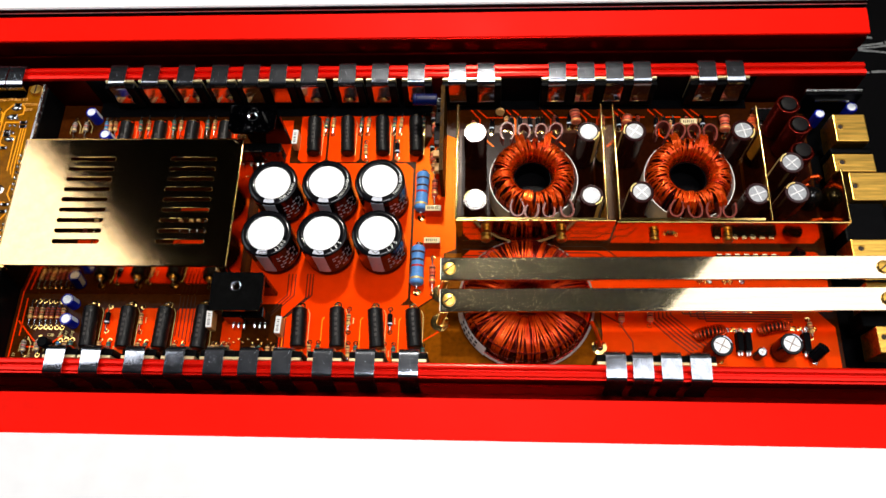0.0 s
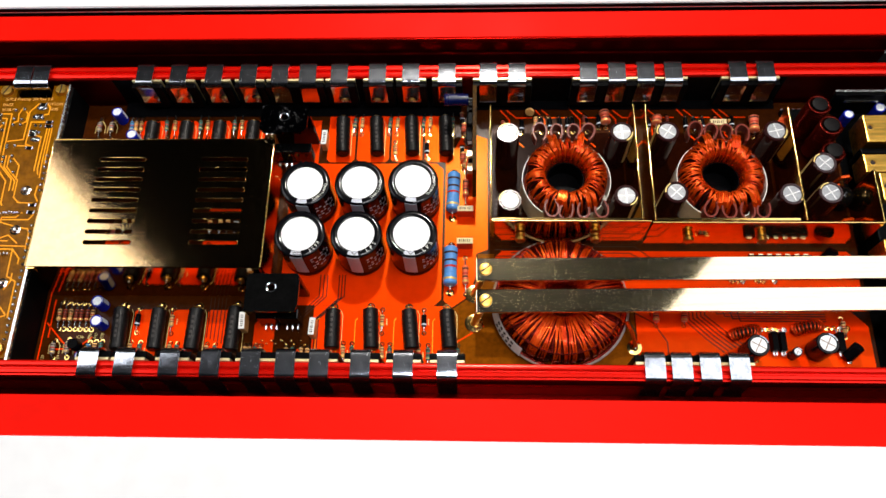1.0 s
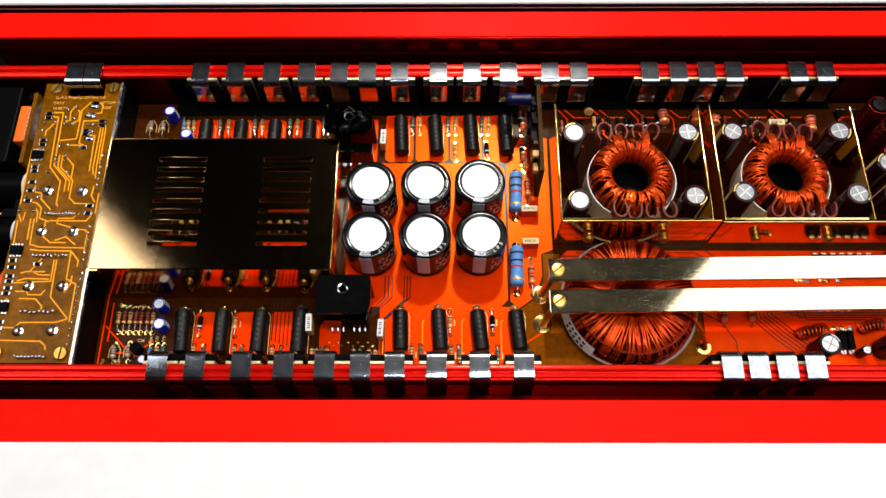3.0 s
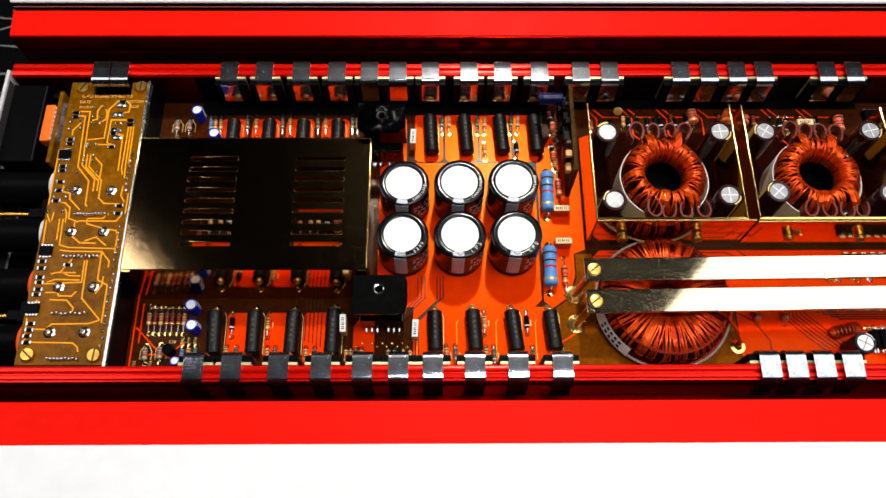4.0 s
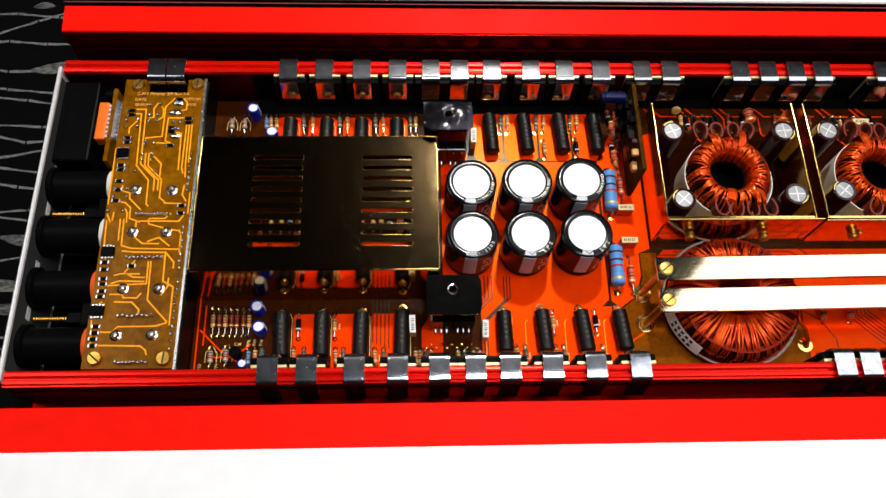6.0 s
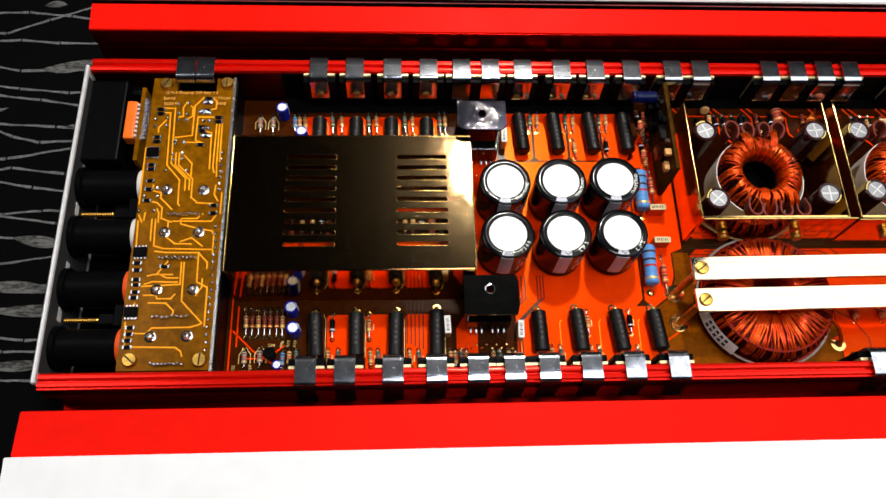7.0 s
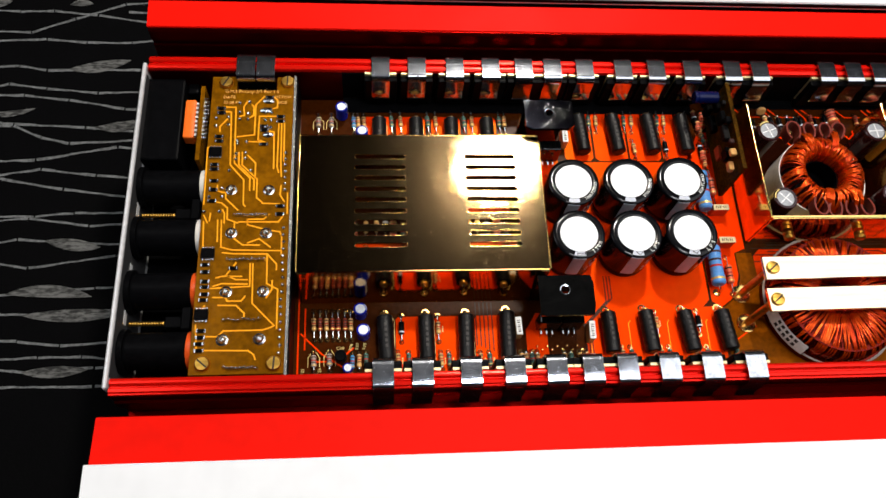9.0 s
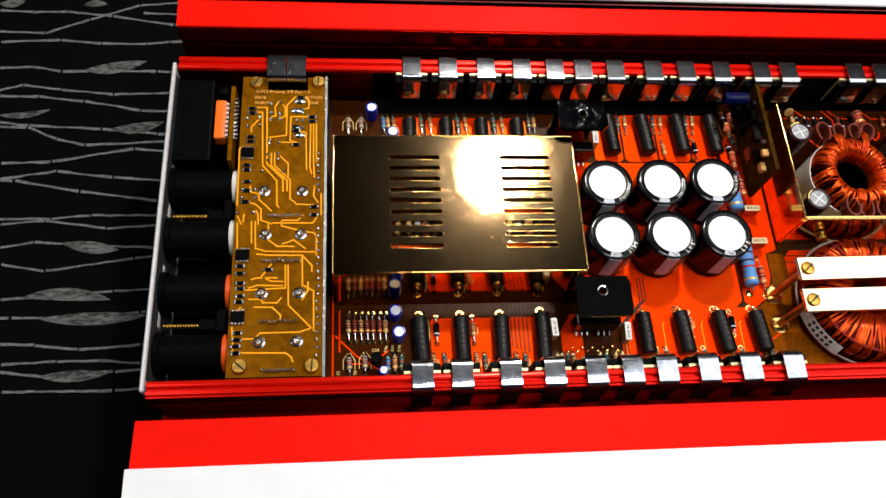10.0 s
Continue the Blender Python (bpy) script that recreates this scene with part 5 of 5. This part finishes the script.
for k in range(9):
    axial(100.5 + 6 * k, 157.6 + rng.uniform(-0.5, 0.5), 105 + 6 * k, 157.4, ("tan", "cyan", "green")[k % 3]) if k in (2, 6, 8) else None
axial(128, 224.5, 134, 224.3, "tan")
axial(166, 132, 166.5, 124.5, "tan")

# three-legged transistor by the preamplifier's end
t = thing("small_transistor", (-144.7, 117.8, 0), "small black half-round transistor on the board", "transistor")
bm = B()
lathe(bm, [(0, 1.5), (2.2, 1.5), (2.3, 1.8), (2.3, 5.6), (2.0, 6.0), (0, 6.0)], 18)
part("body", bm, M["black_plastic"], t)
for k in (-1.2, 0, 1.2):
    bm = B()
    cyl(bm, (k, 0, 0.05), (k, 0, 1.5), 0.25, 6)
    part("lead", bm, M["tin"], t)
for k, (x, y) in enumerate(((-142, 113.5),)):
    can_capacitor(x, y, 1.9, 4.0, "blue_sleeve", "can_blue", "tiny blue-sleeved capacitor on the board", "blue capacitors", 0.4)
# hairpin legend loops printed round the grey resistors
bm = B()
for x, y in ((-154.9, 117), (-148.9, 117.3), (-155.0, 221.5), (-149.4, 221.5)):
    strips(bm, [[(x - 2.2, y - 2), (x - 2.2, y + 1.5), (x - 0.4, y + 4.4)], [(x + 2.2, y - 2), (x + 2.2, y + 1.5), (x + 0.4, y + 4.4)]], 0.25, 1.95)
tagged(part("legend", bm, M["gold_print"], board, "pale printed outlines"), kind="stuff")
for word, x, y, rz in (("R97", -137.9, 122.6, 80), ("R98", -135.3, 122.6, 80), ("R96", -140.4, 122.4, 80), ("R123", -158.6, 112.6, 85), ("R124", -152.2, 112.6, 85), ("C38", -145.0, 121.6, 0)):
    tagged(letters(word, 1.7, M["gold_print"], board, Matrix.Translation((x, y, 1.95)) @ Matrix.Rotation(radians(rz), 4, "Z"), "legend"), kind="stuff")

# parts glimpsed through the slots of the shield can
rng = random.Random(52)
for x0 in (-139.0, -97.0):
    for k in range(12):
        x, y = x0 + (k % 6) * 3.9 + rng.uniform(-0.6, 0.6), 154.0 + (k // 6) * 13.0 + rng.uniform(-1.5, 1.5)
        axial(x, y, x + rng.uniform(-0.5, 0.5), y + 9.0, ("tan", "red", "green", "pink", "diode", "tan")[(k * 5 + int(-x0)) % 6])
bm = B()
strips(bm, [[(-141, 164.5), (-118, 164.5)], [(-141, 178), (-121, 178)], [(-98, 165), (-74, 165)], [(-97, 181), (-76, 181)]], 2.4, 1.9)
tagged(part("trace", bm, M["board"], board, "orange copper tracks under the shield can"), kind="stuff")

# ---- preamplifier board ----
preamp = thing("preamp_board", (0, 0, 15.4), "amber preamplifier board with orange traces, solder side up", "circuit board")
bm = B()
outline(bm, [(-197.2, 108.6), (-164.2, 108.6), (-164.2, 234.2), (-171.0, 234.2), (-171.0, 227.8), (-187.2, 227.8), (-187.2, 234.2), (-197.2, 234.2)], 0, 1.55)
part("laminate", bm, M["preamp"], preamp)
PRE_A = [
    [(-191.8, 219.5), (-187.1, 219.4), (-186.2, 193.5), (-179.9, 186.8), (-179.7, 181.5)],
    [(-191.7, 217.3), (-188.8, 217.1), (-187.8, 192.7), (-182.2, 186.0), (-181.8, 175.4), (-181.1, 174.6)],
    [(-184.7, 198.2), (-184.5, 192.7), (-178.2, 186.0), (-178.1, 181.7)],
    [(-183.4, 198.2), (-183.2, 192.7), (-177.1, 186.4), (-176.9, 178.2), (-174.7, 176.2)],
    [(-181.1, 196.9), (-178.0, 193.5), (-177.9, 186.8)],
    [(-185.7, 205.5), (-179.1, 206.4), (-179.2, 220.6), (-175.9, 224.7)],
    [(-185.3, 215.1), (-183.5, 215.6), (-184.0, 219.6), (-182.6, 222.3)],
    [(-180.7, 220.5), (-179.9, 219.6), (-179.8, 215.6), (-181.6, 214.3)],
    [(-172.1, 224.7), (-170.5, 222.9), (-170.5, 219.3), (-175.0, 218.3)],
    [(-167.8, 214.4), (-170.4, 215.2), (-177.5, 215.2), (-177.6, 204.2), (-174.6, 202.9)],
    [(-181.6, 203.3), (-176.1, 203.1), (-174.6, 202.5)],
    [(-174.7, 208.6), (-171.4, 207.7), (-170.9, 191.0)],
]
PRE_B = [
    [(-169.6, 211.7), (-169.6, 191.8), (-168.9, 189.3)],
    [(-168.5, 211.7), (-168.2, 193.5), (-167.8, 187.6)],
    [(-167.4, 212.6), (-167.1, 194.4)],
    [(-167.7, 183.5), (-168.0, 179.4), (-166.3, 176.6)],
    [(-174.7, 175.8), (-168.3, 175.5)],
    [(-195.8, 201.1), (-197.0, 200.3), (-196.7, 175.5)],
    [(-192.1, 183.6), (-191.9, 181.1), (-188.7, 180.3), (-188.6, 177.9), (-183.8, 173.0)],
    [(-191.7, 176.3), (-189.9, 175.9), (-187.7, 173.8), (-187.5, 169.1), (-183.6, 167.5)],
    [(-189.5, 173.1), (-188.7, 171.5), (-188.5, 167.5)],
    [(-183.0, 167.9), (-168.2, 167.8), (-166.4, 170.5)],
    [(-179.5, 169.0), (-173.8, 169.0), (-171.8, 171.0)],
    [(-189.8, 214.2), (-192.9, 210.2), (-192.8, 208.0)],
    [(-165.1, 180.2), (-165.0, 171.3)],
    [(-194.1, 168.4), (-193.9, 171.5)],
    [(-196.3, 170.7), (-194.8, 167.6)],
]
PRF_A = [
    [(-189.6, 168.6), (-189.1, 157.5), (-185.3, 156.3), (-166.6, 155.8)],
    [(-191.0, 168.6), (-190.6, 159.8)],
    [(-179.9, 168.6), (-179.8, 166.7), (-173.1, 164.7)],
    [(-184.7, 167.2), (-184.4, 160.9), (-181.2, 158.3), (-175.0, 158.2)],
    [(-170.9, 164.2), (-167.6, 163.7), (-166.7, 161.9), (-166.6, 153.8)],
    [(-196.2, 168.0), (-195.7, 157.5)],
    [(-179.2, 159.2), (-175.1, 160.8), (-170.8, 157.3)],
    [(-188.4, 155.2), (-184.2, 154.7), (-171.8, 154.5), (-168.2, 150.4), (-168.2, 148.1)],
    [(-190.0, 145.1), (-188.0, 145.7), (-180.8, 145.6)],
    [(-183.1, 151.0), (-186.5, 146.1), (-182.8, 144.3), (-178.7, 144.2)],
]
PRF_B = [
    [(-177.9, 150.5), (-177.6, 141.6), (-194.8, 140.8)],
    [(-176.9, 150.5), (-176.4, 135.0), (-168.2, 126.3)],
    [(-171.8, 153.8), (-171.5, 142.6), (-167.4, 140.3), (-167.2, 125.2)],
    [(-190.8, 141.8), (-187.8, 142.8), (-178.7, 142.5)],
    [(-190.6, 137.4), (-186.2, 137.4), (-185.5, 136.0), (-180.5, 135.9), (-179.1, 137.7)],
    [(-188.5, 134.4), (-182.1, 134.2), (-179.1, 131.2), (-179.1, 129.5)],
    [(-193.8, 122.6), (-187.9, 122.5), (-186.1, 124.6), (-172.2, 124.7), (-168.6, 125.9)],
    [(-195.3, 131.1), (-193.4, 134.2)],
    [(-196.0, 126.9), (-195.1, 117.5)],
    [(-193.6, 117.5), (-176.9, 117.1), (-174.9, 115.6), (-174.3, 113.9)],
    [(-169.5, 143.7), (-169.5, 140.3), (-171.4, 137.1)],
]
bm = B()
strips(bm, PRE_A + PRE_B + PRF_A + PRF_B, 0.55, 1.62)
rng = random.Random(12)
tagged(part("trace", bm, M["copper_trace"], preamp, "orange copper traces"), kind="stuff")
PADS = [(-186.7, 181.6), (-172.3, 181.5), (-185.6, 163.2), (-172.6, 163.1), (-186.1, 139.5), (-172.7, 139.5), (-186.3, 121.2), (-173.1, 121.3)]
for x, y in PADS:
    bm = B()
    lathe(bm, [(2.3, 1.58), (2.25, 1.75), (1.5, 2.1), (1.1, 2.9), (0.9, 3.1), (0.7, 2.5), (0, 2.4)], 18, Matrix.Translation((x, y, 0)))
    p = part("solder_joint", bm, M["solder"], preamp)
SMDS = [(-192.8, 218.7), (-192.7, 216.6), (-192.9, 205.5), (-192.8, 203.4), (-193.8, 192.7), (-193.7, 190.7), (-193.5, 185.5), (-193.5, 181.6), (-193.7, 176.8), (-169.0, 214.9), (-168.9, 212.8), (-175.4, 210.3), (-175.3, 208.5), (-175.2, 202.0), (-167.7, 174.5), (-167.7, 171.1), (-194.3, 150.3), (-194.1, 147.4), (-184.0, 148.8), (-193.9, 143.6), (-193.8, 141.4), (-193.7, 138.6), (-194.0, 136.4), (-193.9, 124.7), (-194.0, 122.2), (-194.3, 119.8), (-194.1, 117.3), (-173.7, 224.1), (-174.2, 218.3)]
for x, y in SMDS:
    t = thing("chip_resistor", (x, y, 16.95), "tiny black surface-mount part with silver ends", "chip resistor", "surface-mount parts")
    bm = B()
    box(bm, -1.0, 1.0, -0.7, 0.7, 0.03, 0.6, 0.06)
    part("body", bm, M["black_plastic"], t)
    for s in (-1, 1):
        bm = B()
        box(bm, min(s * 1.02, s * 1.75), max(s * 1.02, s * 1.75), -0.75, 0.75, 0.02, 0.62, 0.12)
        part("terminal", bm, M["solder"], t)
CHIPS = [(-193.7, 198.1), (-193.5, 154.6), (-194.1, 130.6)]
for x, y in CHIPS:
    chip(x, y, 4.9, 3.8, 1.7, 4, 0, 16.95)
for x, y in [(-174.1, 222.4), (-173.7, 206.4), (-175.3, 217.8)]:
    bm = B()
    lathe(bm, [(1.3, 1.58), (1.2, 1.9), (0.6, 2.4), (0, 2.5)], 14, Matrix.Translation((x, y, 0)) @ Matrix.Diagonal((1.9, 1, 1, 1)))
    part("solder_joint", bm, M["solder"], preamp)
for n, x0, x1, y in ((11, -184.8, -172.8, 170.7), (10, -186.2, -172.8, 152.3), (8, -186.2, -173.7, 128.7), (9, -184.9, -173.8, 110.9)):
    for k in range(n):
        bm = B()
        lathe(bm, [(0.85, 1.58), (0.85, 1.8), (0.5, 2.5), (0.3, 3.0), (0, 3.0)], 9, Matrix.Translation((x0 + (x1 - x0) * k / (n - 1), y + rng.uniform(-0.3, 0.3), 0)))
        part("solder_joint", bm, M["solder"], preamp)
VIAS = [(-185.6, 221.4), (-181.8, 221.9), (-185.4, 216.9), (-182.0, 216.5), (-185.3, 213.8), (-182.0, 213.8), (-185.7, 203.7), (-185.6, 202.4), (-182.0, 203.3), (-185.8, 197.7), (-185.7, 195.2), (-182.2, 198.2), (-182.1, 195.6), (-188.0, 190.2), (-179.8, 190.2), (-194.6, 214.2), (-189.8, 214.6), (-194.4, 210.6), (-189.6, 211.1), (-194.8, 182.3), (-190.2, 182.3), (-195.0, 178.7), (-190.1, 178.7), (-196.4, 172.3), (-190.5, 172.3), (-175.2, 217.0), (-172.7, 217.0), (-175.1, 213.4), (-172.8, 213.4), (-175.0, 209.9), (-172.8, 209.9), (-166.4, 198.2), (-166.4, 195.4), (-166.4, 192.6), (-166.3, 189.8), (-166.3, 187.1), (-166.3, 184.3), (-166.2, 181.6)]
VIAS += [(-166.0 + rng.uniform(-0.3, 0.3), 116 + 2.9 * k) for k in range(18)]
for x, y in VIAS:
    bm = B()
    lathe(bm, [(0.85, 1.58), (0.8, 1.75), (0.45, 2.3), (0, 2.5)], 9, Matrix.Translation((x, y, 0)))
    part("solder_joint", bm, M["solder"], preamp)
for x, y in ((-191.6, 231.0), (-166.7, 231.6), (-192.5, 112.4), (-167.6, 112.1)):
    t = thing("board_screw", (x, y, 16.96), "slotted brass screw holding the preamplifier board", "screw", "board screws")
    bm = B()
    lathe(bm, [(0, 0), (2.7, 0), (2.7, 0.9), (2.3, 1.5), (0, 1.6)], 22)
    s = part("head", bm, M["brass"], t)
    bm = B()
    box(bm, -2.3, 2.3, -0.3, 0.3, 1.52, 1.66)
    bmesh.ops.rotate(bm, cent=(0, 0, 0), matrix=Matrix.Rotation(rng.uniform(0, 3), 3, "Z"), verts=bm.verts)
    part("slot", bm, M["dark_print"], s)
for word, size, x, y in (("G.M.S Preamp 2/9 Rev 1.0", 2.05, -181.0, 226.4), ("DATE", 1.9, -190.0, 223.6), ("30.08.99", 1.9, -189.0, 221.0), ("BOTTOM", 1.9, -169.0, 223.8), ("SIDE", 1.9, -168.6, 221.2)):
    tagged(letters(word, size, M["orange_print"], preamp, Matrix.Translation((x, y, 1.62)), "legend"), kind="stuff")
bm = B()
box(bm, -164.0, -163.0, 107.9, 234.4, 0.2, 2.2)
part("edge_shield", bm, M["tin"], preamp, "thin grey metal strip along the board")
bm = B()
box(bm, -163.7, -162.6, 108.2, 234.0, -15.3, 0.15)
part("shield_wall", bm, M["black_plastic"], preamp)
for x, y in ((-191.6, 231.0), (-166.9, 231.6), (-192.5, 112.4), (-167.6, 112.1)):
    bm = B()
    cyl(bm, (x, y, -24.0), (x, y, -0.05), 2.4, 12)
    part("pillar", bm, M["brass"], preamp)

# ---- sockets in the end plate ----
for k, y in enumerate((187.2, 165.5, 143.2, 120.0)):
    t = thing("phono_socket", (-223.3, y, 2.0), "black barrel phono socket with a coloured ring", "socket", "phono sockets")
    mx = Matrix.Rotation(math.pi / 2, 4, "Y") @ Matrix.Identity(4)
    bm = B()
    lathe(bm, [(0, 0), (8.4, 0), (8.4, 2.0), (7.0, 2.2), (7.0, 23.2), (6.6, 23.6), (0, 23.6)], 32, Matrix.Translation((0, 0, 6.0)) @ mx)
    part("barrel", bm, M["black_plastic"], t)
    bm = B()
    lathe(bm, [(0, 23.7), (6.9, 23.7), (7.1, 24.0), (7.1, 25.8), (6.5, 26.4), (0, 26.4)], 32, Matrix.Translation((0, 0, 6.0)) @ mx)
    part("ring", bm, M["white_plastic" if k < 2 else "red_plastic"], t, "white ring" if k < 2 else "orange-red ring")
    bm = B()
    cyl(bm, (26.4, 0, 6.0), (29, 0, 6.0), 2.0, 14)
    part("pin", bm, M["brass"], t)
for y in (176.0, 131.3):
    t = thing("fixing_screw", (-223.3, y, 6.0), "brass threaded screw between the phono sockets", "screw", "socket screws")
    bm = B()
    prof = [(0, 0)]
    for k in range(13):
        prof += [(0.75, 0.4 + k), (1.05, 0.9 + k)]
    lathe(bm, prof + [(0.75, 13.6), (0, 13.7)], 12, Matrix.Rotation(math.pi / 2, 4, "Y"))
    part("thread", bm, M["brass"], t)
    bm = B()
    box(bm, 13.7, 22.5, -2.2, 2.2, -3.5, 1.8, 0.4)
    part("nut", bm, M["black_plastic"], t)
    bm = B()
    box(bm, 20.5, 24.0, -4.0, 4.6, -3.5, 5.4, 0.4)
    part("bracket", bm, M["black_plastic"], t)
t = thing("connector_housing", (-212.0, 214, -7.0), "black plastic connector housing behind the end plate", "connector")
bm = B()
box(bm, -13.0, 3.2, -17.5, 21.0, 0, 21.5, 0.8, 2)
part("body", bm, M["black_plastic"], t)
bm = B()
box(bm, 3.4, 8.0, 16.0, 21.0, 0, 18.0, 0.8, 2)
part("flange", bm, M["black_plastic"], t)
bm = B()
box(bm, 4.0, 8.4, -7.4, 10.6, 16.0, 21.6, 0.7, 2)
o = part("plug", bm, M["orange_plastic"], t, "orange ribbed plug")
for k in range(8):
    bm = B()
    box(bm, 8.4, 9.3, -6.3 + 2.1 * k, -5.3 + 2.1 * k, 19.4, 21.2)
    part("contact", bm, M["white_plastic"], o)
bm = B()
box(bm, 10.4, 12.0, -19.0, 15.5, 0, 24.0)
c = part("riser_board", bm, M["preamp"], t, "narrow upright amber board")
for k in range(20):
    bm = B()
    box(bm, 12.05, 13.1, -6.5 + 0.95 * (k % 10) * 2, -6.0 + 0.95 * (k % 10) * 2, 21.5 - 2.4 * (k // 10), 22.0 - 2.4 * (k // 10))
    part("pin", bm, M["solder"], c)
# slots of the end plate, as bright metal-lipped openings
for y in (192.3, 178.4, 163.4, 149.2, 134.5, 119.0):
    bm = B()
    box(bm, XL - 0.55, XL - 0.45, y - 4.6, y + 4.6, ZB + 8.0, ZB + 11.0)
    part("slot_lip", bm, M["plate_edge"], case)
bm = B()
box(bm, XL - 0.68, XL - 0.58, CY - 63, CY + 63, ZB - 8, ZB + 18.9)
part("inner_face", bm, M["grey_plate"], case, "grey inner face of the end plate")

# black insulating strips behind the transistors
for x0, x1 in ((-144.5, 12.0), (18.0, 61.0), (61.4, 153.5)):
    t = thing("insulating_strip", (x0, CY + 63.2 + REAR_OUT, 0), "black insulating strip behind the transistors", "insulator", "insulating strips")
    bm = B()
    box(bm, 0, x1 - x0, 0, 0.13, 0.5, 18.4)
    part("sheet", bm, M["black_plastic"], t)
    # black strip on the board in place of the rear rail's shadow
    bm = B()
    box(bm, 0, x1 - x0, -7.6 if x0 < 10 else -4.5, -0.02, 0.12, 0.42)
    part("rail_shade", bm, M["black_plastic"], t)

# ---- embroidery of the cloth ----
STEM_A = [
    [(-370, 378), (-350, 377), (-330, 378), (-303, 375), (-265, 369)],
    [(-368, 362), (-341, 361), (-316, 372), (-287, 384), (-259, 387)],
    [(-366, 354), (-331, 356), (-307, 354), (-280, 354), (-267, 356)],
    [(-363, 335), (-344, 336), (-328, 333), (-272, 334), (-255, 333)],
    [(-361, 319), (-348, 323), (-326, 320), (-296, 317), (-254, 319)],
    [(-360, 315), (-338, 315), (-312, 312), (-279, 306), (-253, 305)],
    [(-357, 297), (-341, 295), (-300, 293), (-268, 290), (-252, 289)],
    [(-341, 294), (-324, 286), (-308, 282)],
    [(-352, 270), (-325, 271), (-280, 280), (-251, 277)],
    [(-351, 260), (-321, 265), (-290, 261), (-249, 258)],
]
STEM_B = [
    [(-343, 259), (-307, 252), (-264, 246), (-248, 245)],
    [(-347, 235), (-320, 235), (-299, 237), (-263, 237)],
    [(-346, 232), (-323, 234), (-290, 229), (-262, 231)],
    [(-344, 218), (-327, 221), (-294, 219), (-261, 217)],
    [(-342, 208), (-319, 204), (-273, 211), (-255, 213)],
    [(-339, 188), (-311, 190), (-282, 192), (-253, 193)],
    [(-332, 178), (-306, 177), (-267, 180)],
    [(-335, 164), (-318, 163), (-296, 160), (-265, 162)],
    [(-333, 153), (-306, 154), (-284, 154), (-264, 152)],
    [(-333, 149), (-310, 146), (-277, 148)],
    [(-331, 139), (-276, 138)],
]
LEAF = [[(-312, 220), (-300, 221), (-282, 216), (-300, 214)], [(-328, 189), (-309, 194), (-283, 187), (-316, 187)], [(-318, 177), (-281, 180), (-263, 178), (-294, 173)], [(-315, 334), (-302, 340), (-279, 341), (-304, 332)], [(-358, 302), (-346, 304), (-330, 306), (-348, 300)], [(-294, 293), (-281, 297), (-265, 298), (-266, 290)], [(-313, 146), (-297, 149), (-280, 147), (-302, 143)], [(-371, 383), (-365, 386), (-356, 385), (-364, 380)], [(-321, 383), (-314, 387), (-307, 384), (-314, 382)]]


def ribbon(bm, path, w0, w1, z, seed):
    """A tapering, slightly wavering stem broken at its joints."""
    rng = random.Random(seed)
    for p, q in zip(path, path[1:]):
        p, q = Vector(p), Vector(q)
        n = max(3, int((q - p).length / 5))
        d = (q - p).normalized()
        nn = Vector((-d.y, d.x))
        prev = None
        for i in range(n + 1):
            f = i / n
            c = p.lerp(q, 0.015 + 0.97 * f) + nn * rng.uniform(-0.25, 0.25)
            w = (w0 + (w1 - w0) * abs(2 * f - 1)) * rng.uniform(0.8, 1.15) / 2
            pair = (bm.verts.new((*(c - nn * w), z)), bm.verts.new((*(c + nn * w), z)))
            if prev:
                bm.faces.new((prev[0], pair[0], pair[1], prev[1]))
            prev = pair


GZ = -118.0
bm = B()
stems = STEM_A + STEM_B
for k, path in enumerate(stems):
    dx = path[-1][0] - path[-2][0]
    ribbon(bm, [(path[0][0] - 70, path[0][1] + 4 * (k % 3 - 1))] + path + [(path[-1][0] + 50, path[-1][1] + 3)], 1.1, 1.9 if k < 11 else 1.5, GZ + 0.35 + 0.02 * (k % 4), k)
rng = random.Random(77)
for k in range(60):         # the same pattern goes on all round the amplifier
    x, y = (rng.uniform(225, 420), rng.uniform(60, 520)) if k % 2 else (rng.uniform(-300, 300), rng.uniform(330, 560))
    path = [(x, y)]
    for j in range(3):
        path.append((path[-1][0] + rng.uniform(25, 50), path[-1][1] + rng.uniform(-7, 7)))
    ribbon(bm, path, 1.1, 1.9, GZ + 0.35 + 0.02 * (k % 4), 100 + k)
single("stem_embroidery", bm, M["cloth_line"], "silver bamboo stems embroidered on the black cloth", "embroidery", "stuff")
bm = B()
for k, (a, b, c, d) in enumerate(LEAF):
    vs = []
    for i in range(13):
        f = i / 12
        x = a[0] + (c[0] - a[0]) * f
        ym = a[1] + (c[1] - a[1]) * f
        s = math.sin(math.pi * f) ** 0.8
        vs.append((bm.verts.new((x, ym + (d[1] - (a[1] + c[1]) / 2) * s, GZ + 0.5)), bm.verts.new((x, ym + (b[1] - (a[1] + c[1]) / 2) * s + 0.2, GZ + 0.5))))
    for p, q in zip(vs, vs[1:]):
        bm.faces.new((p[0], q[0], q[1], p[1]))
single("leaf_embroidery", bm, M["cloth_leaf"], "grey bamboo leaves embroidered on the black cloth", "embroidery", "stuff")
